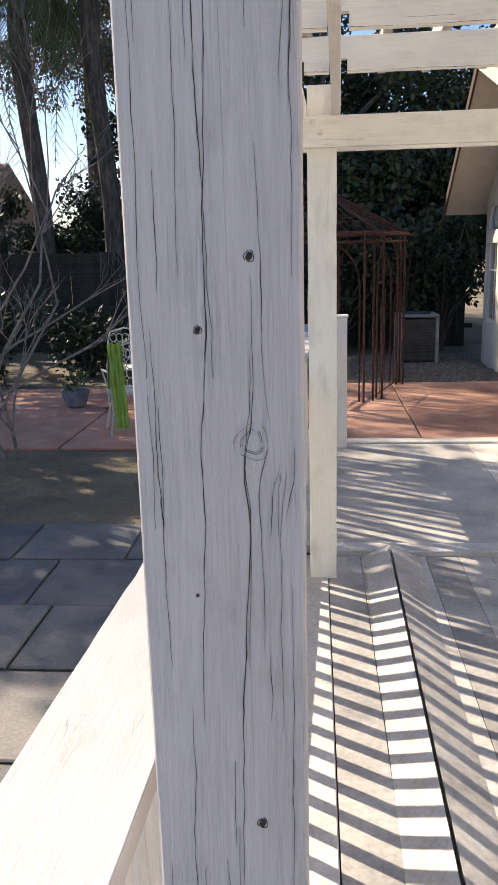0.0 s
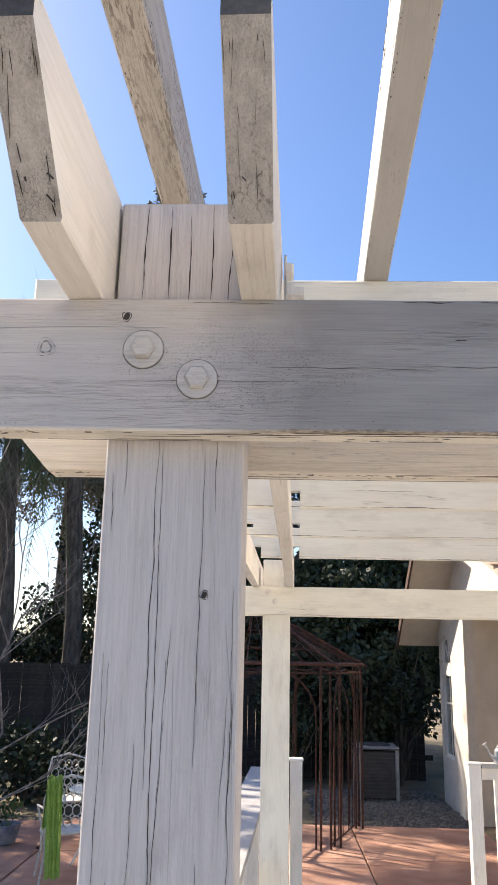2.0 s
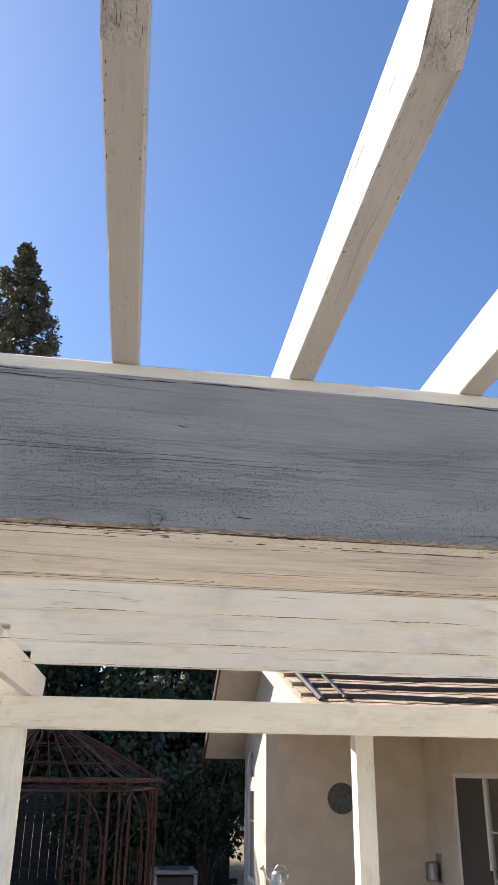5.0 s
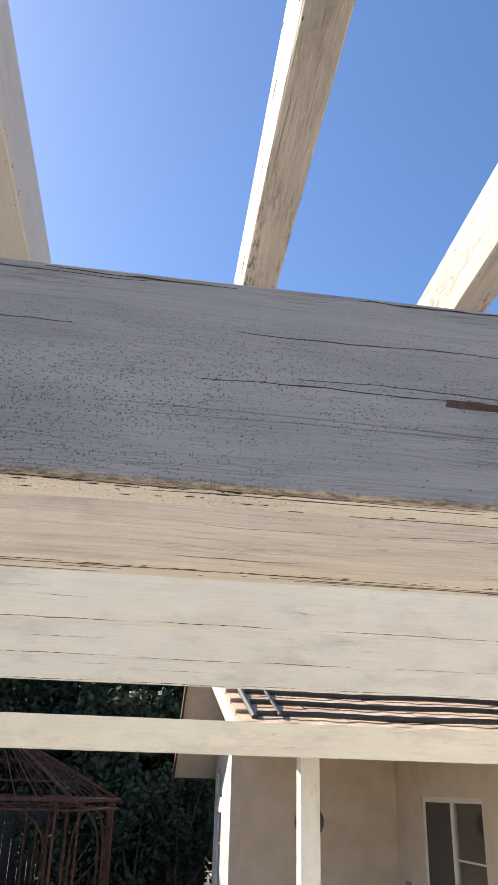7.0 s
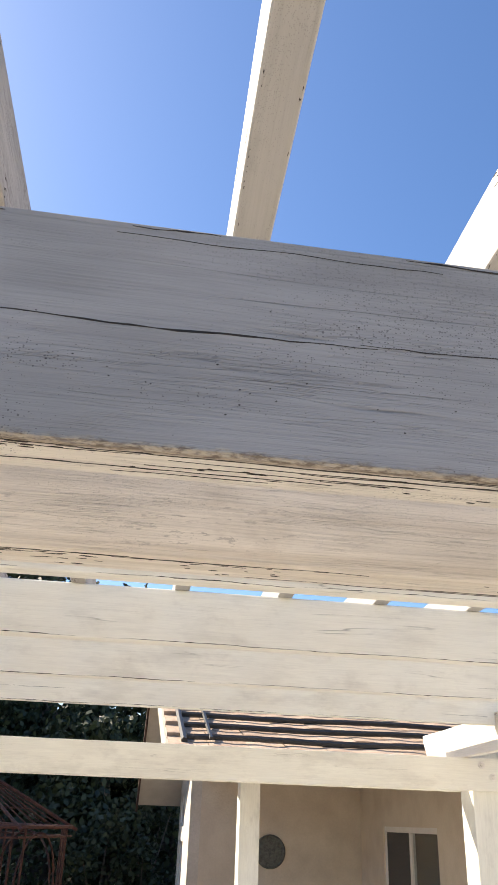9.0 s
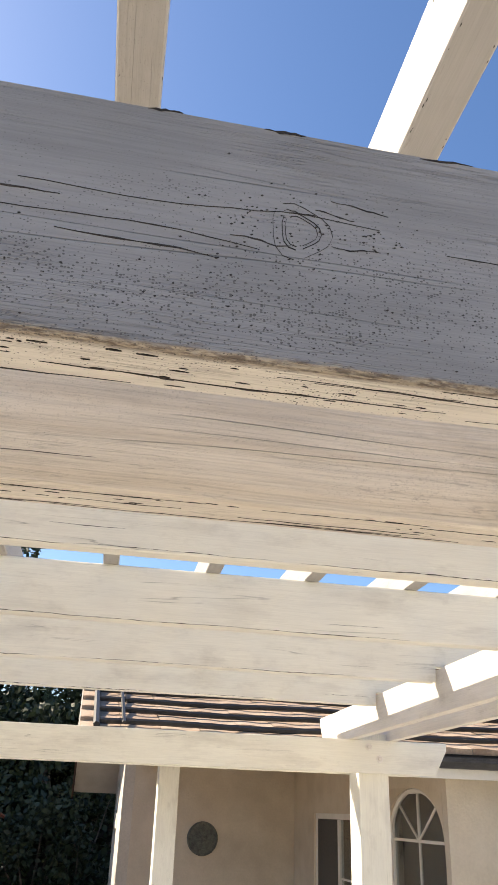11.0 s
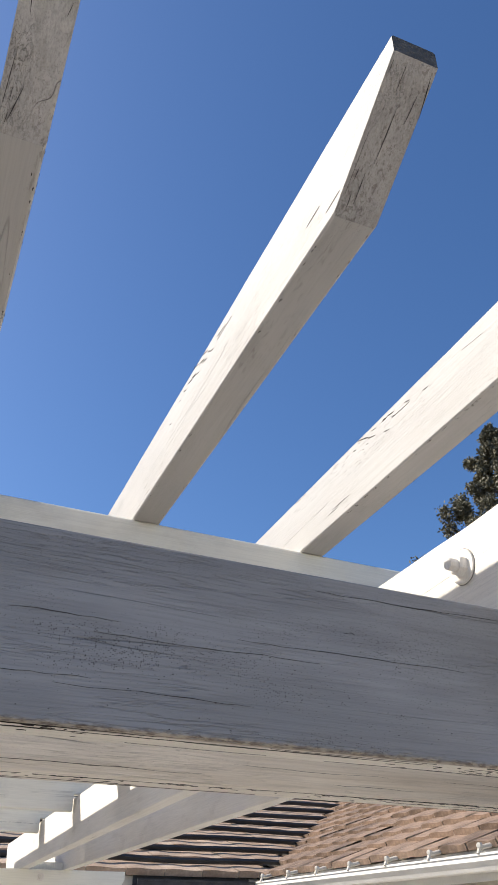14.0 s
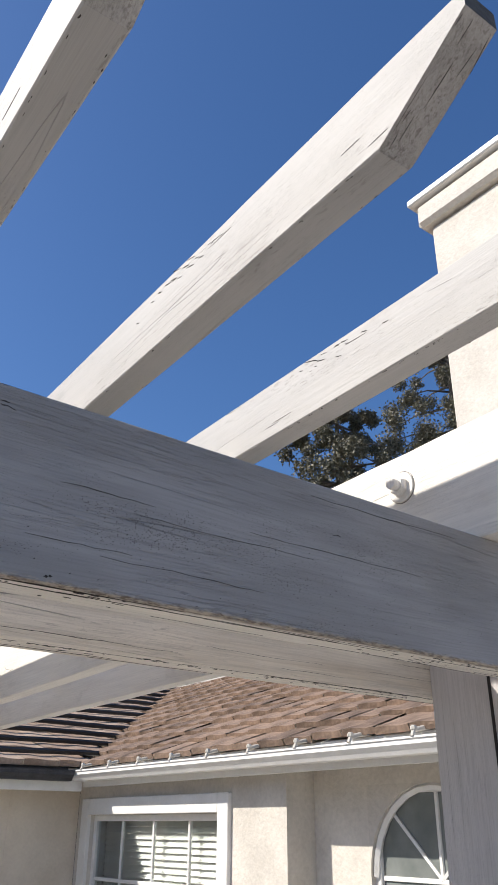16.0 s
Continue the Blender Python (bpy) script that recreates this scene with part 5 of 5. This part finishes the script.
for i in range(12):
    part("louvre", box((-0.268, -0.305, 0.09 + i * 0.053), (0.268, -0.291, 0.11 + i * 0.053), 0.002), AC_DARK, ac)

# fence
fence = thing("fence", (0, 15.6, GZ), "tall dark weathered wooden garden fence", "fence")
rf = random.Random(2)
fb = plank_bm(1.95, 0.02, 0.145, 0, 0, 3, step=0.6)
fme = bpy.data.meshes.new("fence_board")
fb.to_mesh(fme)
fb.free()
fme.materials.append(FENCE)
for i in range(120):
    o = new("fence_board", fme)
    o.parent = fence
    o.matrix_basis = Matrix.Translation((-15 + i * 0.15, rf.uniform(-0.006, 0.006), rf.uniform(-0.03, 0.02))) @ UPRIGHT
for z in (0.35, 1.5):
    part("fence_rail", box((-15.1, 0.025, z), (3.0, 0.065, z + 0.09)), FENCE, fence)

# gazebo of rusty iron
gz = thing("gazebo", (-0.25, 10.9, GZ), "rusty wrought-iron garden gazebo with an open ribbed roof", "gazebo")
GR, GH = 1.45, 2.06
cor = [(GR * math.cos(math.pi / 3 * k + 0.2), GR * math.sin(math.pi / 3 * k + 0.2)) for k in range(6)]
for k, (x, y) in enumerate(cor):
    for dx, dy in ((0, 0), (-0.16 * y / GR, 0.16 * x / GR), (0.16 * y / GR, -0.16 * x / GR)):
        part("upright", tube([(x + dx, y + dy, 0), (x + dx, y + dy, GH)], 0.015, 6), RUST, gz)
    x2, y2 = cor[(k + 1) % 6]
    for z, r in ((GH, 0.022), (GH - 0.1, 0.012)):
        part("eave_rail", tube([(x * 1.06, y * 1.06, z), (x2 * 1.06, y2 * 1.06, z)], r, 6), RUST, gz)
    part("rafter_rib", tube([(x * 1.1, y * 1.1, GH - 0.03), (x * 0.5, y * 0.5, GH + 0.42), (0, 0, GH + 0.75)], 0.02, 6), RUST, gz)
    for s in (0.15, 0.3, 0.45, 0.6, 0.75, 0.9):
        px, py = x + (x2 - x) * s, y + (y2 - y) * s
        part("roof_bar", tube([(px * 1.08, py * 1.08, GH), (px * 0.12, py * 0.12, GH + 0.68)], 0.007, 4), RUST, gz)
    for q, zz in ((0.75, GH + 0.19), (0.5, GH + 0.4)):
        part("roof_ring", tube([(x * q, y * q, zz), (x2 * q, y2 * q, zz)], 0.009, 4), RUST, gz)
    if k in (0, 2, 3, 5, 4):
        arc = []
        for j in range(13):
            a = math.pi * j / 12
            s = 0.5 - 0.38 * math.cos(a)
            arc.append((x + (x2 - x) * s, y + (y2 - y) * s, 1.45 + 0.55 * math.sin(a)))
        arc = [(arc[0][0], arc[0][1], 0.0)] + arc + [(arc[-1][0], arc[-1][1], 0.0)]
        part("arch", tube(arc, 0.013, 6), RUST, gz)
    if k in (5, 2, 3):
        for s in (0.25, 0.4, 0.6, 0.75):
            px, py = x + (x2 - x) * s, y + (y2 - y) * s
            part("grille_bar", tube([(px, py, 0.08), (px, py, 1.05 + 0.3 * math.sin(math.pi * s))], 0.007, 4), RUST, gz)
        part("grille_rail", tube([(x, y, 0.08), (x2, y2, 0.08)], 0.01, 5), RUST, gz)
part("finial", turned([(0.03, GH + 0.74), (0.06, GH + 0.8), (0.02, GH + 0.86), (0.004, GH + 0.95)], 10), RUST, gz)


# white iron chairs with green cloths
def iron_chair(at, turn, cloth):
    c = thing("garden_chair", at, "white lacy iron garden chair" + (" with a lime green cloth over it" if cloth else ""), "chair", "garden chairs")
    c.rotation_euler.z = turn
    for x in (-0.2, 0.2):
        for y in (-0.2, 0.2):
            part("leg", tube([(x * 1.15, y * 1.15, 0), (x * 0.95, y * 0.95, 0.25), (x, y, 0.44)], 0.011, 6), WHITE_IRON, c)
    bm = turned([(0.23, 0.44), (0.235, 0.45), (0.23, 0.46), (0.05, 0.462)], 16)
    part("seat", bm, WHITE_IRON, c)
    bm = bmesh.new()
    loop = [(-0.21, 0.21, 0.45), (-0.23, 0.26, 0.75), (-0.19, 0.29, 0.93), (0, 0.30, 0.98), (0.19, 0.29, 0.93), (0.23, 0.26, 0.75), (0.21, 0.21, 0.45)]
    add_tube(bm, loop, 0.012, 6)
    for k in range(5):
        for j in range(4):
            cx, cz = -0.15 + 0.075 * k, 0.56 + 0.1 * j
            add_tube(bm, [(cx + 0.04 * math.cos(a), 0.22 + (cz - 0.45) * 0.15, cz + 0.05 * math.sin(a)) for a in (2 * math.pi * q / 10 for q in range(11))], 0.005, 4, False)
    part("backrest", bm, WHITE_IRON, c)
    for s in (-1, 1):
        part("arm", tube([(s * 0.22, 0.25, 0.68), (s * 0.27, 0.0, 0.68), (s * 0.25, -0.18, 0.64), (s * 0.2, -0.2, 0.45)], 0.011, 6), WHITE_IRON, c)
    if cloth:
        bm = bmesh.new()
        n, rows = 10, 14
        grid = []
        for j in range(rows + 1):
            s = j / rows
            z = 0.99 - abs(s - 0.35) * 1.35
            grid.append([bm.verts.new((0.10 + 0.14 * (k / n) - 0.05 * s, 0.31 + (s - 0.35) * 0.10 + 0.02 * math.sin(k * 1.9 + j * 0.4), max(0.06, z) + 0.012 * math.sin(k * 1.1))) for k in range(n + 1)])
        for a, b in zip(grid, grid[1:]):
            for k in range(n):
                bm.faces.new((a[k], a[k + 1], b[k + 1], b[k]))
        r = bmesh.ops.extrude_face_region(bm, geom=bm.faces[:])
        for v in r["geom"]:
            if isinstance(v, bmesh.types.BMVert):
                v.co.y += 0.006
        bmesh.ops.recalc_face_normals(bm, faces=bm.faces)
        part("cloth", bm, GREEN, c, "lime green cloth")
    return c


iron_chair((-1.98, 8.2, GZ + 0.03), radians(200), True)
iron_chair((-1.85, 9.6, GZ + 0.03), radians(20), False)
iron_chair((-2.35, 9.9, GZ + 0.03), radians(185), False)
iron_chair((-1.2, 8.9, GZ + 0.03), radians(-70), True)
gt = thing("garden_table", (-1.75, 8.9, GZ + 0.03), "round white lacy iron garden table", "table")
part("tabletop", turned([(0.36, 0.70), (0.37, 0.715), (0.36, 0.73), (0.05, 0.732)], 28), WHITE_IRON, gt)
for k in range(4):
    a = math.pi / 2 * k + 0.4
    part("leg", tube([(0.3 * math.cos(a), 0.3 * math.sin(a), 0), (0.12 * math.cos(a), 0.12 * math.sin(a), 0.35), (0.25 * math.cos(a), 0.25 * math.sin(a), 0.7)], 0.012, 6), WHITE_IRON, gt)
pot = thing("flower_pot", (-3.0, 9.6, GZ + 0.03), "small blue glazed pot with a leafy plant", "pot")
part("vessel", turned([(0.1, 0), (0.13, 0.03), (0.17, 0.16), (0.18, 0.22), (0.155, 0.22), (0.14, 0.18)], 18), CLAY, pot)


# ---- plants ----
def leaves(name, centres, count, size, spread, material, parent, seed, droop=0.0):
    rng = np.random.default_rng(seed)
    c = np.array(centres)
    pick = rng.integers(0, len(c), count)
    pos = c[pick, :3] + np.clip(rng.normal(0, 1, (count, 3)), -1.5, 1.5) * c[pick, 3:4] * spread
    a = rng.normal(0, 1, (count, 3))
    a[:, 2] -= droop
    a /= np.linalg.norm(a, axis=1, keepdims=True)
    b = np.cross(a, rng.normal(0, 1, (count, 3)))
    b /= np.linalg.norm(b, axis=1, keepdims=True)
    s = size * rng.uniform(0.6, 1.4, (count, 1))
    v = np.stack([pos, pos + a * s * 0.5 + b * s * 0.3, pos + a * s, pos + a * s * 0.5 - b * s * 0.3], 1).reshape(-1, 3)
    me = bpy.data.meshes.new(name)
    me.from_pydata(v.tolist(), [], [(4 * i, 4 * i + 1, 4 * i + 2, 4 * i + 3) for i in range(count)])
    me.materials.append(material)
    ob = new(name, me)
    ob.parent = parent
    return ob


def broad_tree(at, height, radius, seed, label, count=7000, leaf=0.22, material=LEAF_DARK, low=0.25):
    t = thing("tree", at, label, "tree")
    rnd = random.Random(seed)
    bm = bmesh.new()
    add_tube(bm, [(0, 0, 0), (0.1, 0, height * 0.25), (-0.1, 0.1, height * 0.55), (0, 0, height * 0.9)], [0.28, 0.22, 0.14, 0.03], 8)
    cl = []
    for k in range(34):
        a, z = rnd.uniform(0, 6.283), rnd.uniform(low, 1.0) * height
        f = math.sin(math.pi * min(1, max(0.08, (z / height - low * 0.6) / (1.05 - low * 0.6)))) ** 0.6
        r = radius * f * math.sqrt(rnd.uniform(0.1, 1))
        p = (r * math.cos(a), r * math.sin(a), z)
        cl.append((*p, radius * rnd.uniform(0.16, 0.34)))
        if k % 2 == 0:
            add_tube(bm, [(0, 0, z * 0.7), (p[0] * 0.5, p[1] * 0.5, z * 0.85), p], [0.09, 0.05, 0.015], 5)
    part("trunk", bm, BARK, t)
    leaves("crown", cl, count, leaf, 0.55, material, t, seed)
    return t


def conifer(at, height, radius, seed, label, count=55000, leaf=0.12, low=0.22, point=0.95):
    t = thing("tree", at, label, "tree")
    rnd = random.Random(seed)
    bm = bmesh.new()
    add_tube(bm, [(0, 0, 0), (0, 0, height * 0.5), (0, 0, height)], [0.35, 0.2, 0.02], 8)
    cl = []
    for k in range(320):
        s = rnd.uniform(low, 1.0)
        a = rnd.uniform(0, 6.283)
        r = radius * (1 - s) ** point * rnd.uniform(0.3, 1.1) + 0.05
        p = (r * math.cos(a), r * math.sin(a), s * height - r * 0.15)
        cl.append((*p, 0.08 + radius * 0.09 * (1 - s)))
        if k % 2 == 0:
            add_tube(bm, [(0, 0, s * height), (p[0] * 0.6, p[1] * 0.6, s * height), p], [0.05, 0.03, 0.01], 4)
    part("trunk", bm, BARK, t)
    leaves("crown", cl, count, leaf, 0.7, LEAF_CONIFER, t, seed, 0.3)
    return t


def palm(at, height, seed, label):
    t = thing("palm_tree", at, label, "palm")
    rnd = random.Random(seed)
    pts = [(0.15 * math.sin(k * 0.7), 0.05 * k, height * k / 8) for k in range(9)]
    part("trunk", tube(pts, [0.26, 0.22, 0.2, 0.19, 0.19, 0.19, 0.2, 0.22, 0.12], 10), BARK, t)
    tip = Vector(pts[-1])
    for k in range(40):
        a, up, L = rnd.uniform(0, 6.283), rnd.uniform(-0.45, 1.1), rnd.uniform(1.8, 2.7)
        bm = bmesh.new()
        spine = []
        for j in range(12):
            s = j / 11
            r = L * s * (math.cos(up) * 0.9 + 0.1) * (1 - 0.25 * s)
            spine.append(tip + Vector((r * math.cos(a), r * math.sin(a), L * (math.sin(up) * s - 1.25 * s * s * (0.7 if up > 0.3 else 0.9)))))
        add_tube(bm, spine, [0.03 * (1 - j / 13) for j in range(12)], 4)
        side = Vector((-math.sin(a), math.cos(a), 0))
        for j in range(1, 12):
            for q in (0.0, 0.33, 0.66):
                p = spine[j - 1].lerp(spine[j], q)
                for s in (-1, 1):
                    l = 0.6 * math.sin(math.pi * min(0.97, (j + q) / 12)) + 0.12
                    d = (side * s * 0.7 + (spine[j] - spine[j - 1]).normalized() * 0.5 + Vector((0, 0, -0.55))).normalized()
                    e = p + d * l
                    w = (spine[j] - spine[j - 1]).normalized() * 0.02
                    bm.faces.new([bm.verts.new(x) for x in (p - w, p + w, e)])
        part("frond", bm, LEAF_PALM, t)
    return t


def bare_shrub(at, seed, label, height=2.6, stems=5, depth=4):
    t = thing("bare_shrub", at, label, "shrub")
    rnd = random.Random(seed)
    bm = bmesh.new()

    def grow(p, d, l, r, n):
        pts = [p]
        for k in range(3):
            d = (d + Vector((rnd.uniform(-0.22, 0.22), rnd.uniform(-0.22, 0.22), rnd.uniform(-0.05, 0.15)))).normalized()
            pts.append(pts[-1] + d * l / 3)
        add_tube(bm, pts, [r, r * 0.85, r * 0.7, r * 0.55], 5, False)
        if n:
            for k in range(rnd.choice((2, 3, 3))):
                q = pts[rnd.choice((1, 2, 3))]
                nd = (d + Vector((rnd.uniform(-0.9, 0.9), rnd.uniform(-0.9, 0.9), rnd.uniform(-0.1, 0.6)))).normalized()
                grow(q, nd, l * rnd.uniform(0.55, 0.8), r * 0.55, n - 1)

    for k in range(stems):
        a = rnd.uniform(0, 6.283)
        grow(Vector((0.1 * math.cos(a), 0.1 * math.sin(a), 0)), Vector((0.4 * math.cos(a), 0.4 * math.sin(a), 1)).normalized(), height * 0.42, 0.02, depth)
    part("branch", bm, TWIG, t)
    return t


bare_shrub((-3.0, 6.0, GZ), 4, "leafless garden shrub with thin grey twigs", 4.4, 7, 5)
bare_shrub((-2.9, 7.2, GZ), 9, "leafless garden shrub with thin grey twigs", 2.4, 4, 4)
palm((-5.9, 17.0, GZ), 7.5, 1, "tall palm tree with drooping fronds behind the fence")
palm((-4.45, 17.2, GZ), 7.9, 2, "tall palm tree with shaggy hanging fronds")
conifer((-3.6, 25.0, GZ), 19.9, 7.6, 3, "tall dark conifer rising behind the house", low=0.5)
conifer((-7.2, 27.0, GZ), 15.0, 6.0, 4, "dark conifer behind the garden", low=0.5)
conifer((20.0, 18.0, GZ), 17.6, 8.5, 5, "dark pine tree beyond the house", point=0.9, count=140000, leaf=0.1)
conifer((26.8, 18.0, GZ), 23.7, 9.5, 6, "tall dark pine tree beyond the house", point=0.9, count=140000, leaf=0.1)
for i, (x, y, h, r) in enumerate(((0.2, 18.5, 7.4, 2.9), (3.0, 19.5, 5.7, 2.6), (-2.2, 19.0, 6.6, 2.4), (6.0, 21.0, 6.5, 3.0), (1.6, 16.8, 3.8, 1.8))):
    broad_tree((x, y, GZ), h, r, 20 + i, "dense dark evergreen tree behind the fence", 26000, 0.14)
for i, (x, y, h, r) in enumerate(((-9.8, 8.5, 7.5, 2.4), (-10.0, 12.0, 8.5, 3.0), (-12.8, 18.8, 15.5, 3.0), (-14.6, 24.2, 16.5, 3.8), (-8.8, 5.0, 6.0, 1.8), (-13.0, 14.5, 9.5, 3.0))):
    broad_tree((x, y, GZ), h, r, 40 + i, "spreading evergreen garden tree casting shade", 7500 if h < 9 else 9000, 0.16, low=0.45)
broad_tree((-5.95, 9.1, GZ), 7.4, 1.7, 55, "slender garden tree with a small high crown", 3600, 0.15, low=0.7)
for i, (x, y, h, r) in enumerate(((-5.4, 19.8, 3.7, 1.7), (-7.6, 19.4, 3.2, 1.6), (-3.3, 20.2, 4.0, 1.6))):
    broad_tree((x, y, GZ), h, r, 60 + i, "rounded evergreen bush behind the fence", 9000, 0.12, low=0.1)
for i, (x, y, h, r) in enumerate(((1.6, 14.7, 2.2, 0.9), (0.4, 14.9, 1.9, 0.9), (2.3, 14.9, 2.6, 0.8), (-3.6, 12.3, 1.0, 0.9), (-5.2, 11.8, 1.2, 1.0), (-2.2, 12.6, 1.3, 0.9), (-6.8, 10.5, 1.4, 1.1))):
    s = thing("shrub", (x, y, GZ), "leafy dark green garden shrub by the fence", "shrub", "garden shrubs")
    rs = random.Random(70 + i)
    bm = bmesh.new()
    cl = []
    for k in range(14):
        a, q = rs.uniform(0, 6.28), rs.uniform(0.1, 1)
        p = (r * q * math.cos(a), r * q * math.sin(a), h * rs.uniform(0.25, 0.95))
        cl.append((*p, r * 0.3))
        add_tube(bm, [(0, 0, 0), (p[0] * 0.4, p[1] * 0.4, p[2] * 0.6), p], [0.03, 0.02, 0.006], 4)
    part("stem", bm, BARK, s)
    leaves("foliage", cl, 2200, 0.1, 0.6, LEAF_DARK, s, 70 + i)
leaves("foliage", [(0, 0, 0.3, 0.1), (0.05, 0.05, 0.38, 0.08)], 120, 0.06, 0.7, LEAF_SHRUB, pot, 99)

# neighbour's house behind the fence
nh = thing("house", (-13.6, 24.0, GZ), "neighbour's house with a brown shingle roof", "house")
part("wall", box((-4.5, -3, 0), (4.2, 3, 2.7)), STUCCO, nh)
bm = bmesh.new()
a = [bm.verts.new(p) for p in ((-5.0, -3.5, 2.6), (4.6, -3.5, 2.6), (4.6, 3.5, 2.6), (-5.0, 3.5, 2.6), (-5.0, 0, 4.6), (4.6, 0, 4.6))]
for f in ((0, 1, 5, 4), (2, 3, 4, 5), (1, 2, 5), (3, 0, 4), (3, 2, 1, 0)):
    bm.faces.new([a[k] for k in f])
bmesh.ops.recalc_face_normals(bm, faces=bm.faces)
part("roof", bm, TILE, nh, "brown shingle roof")
for r_ in range(9):
    part("shingle_course", box((-5.02, -3.56 + r_ * 0.39, 2.6 + r_ * 0.2229), (4.62, -3.2 + r_ * 0.39, 2.66 + r_ * 0.2229), 0.01), TILE, nh)
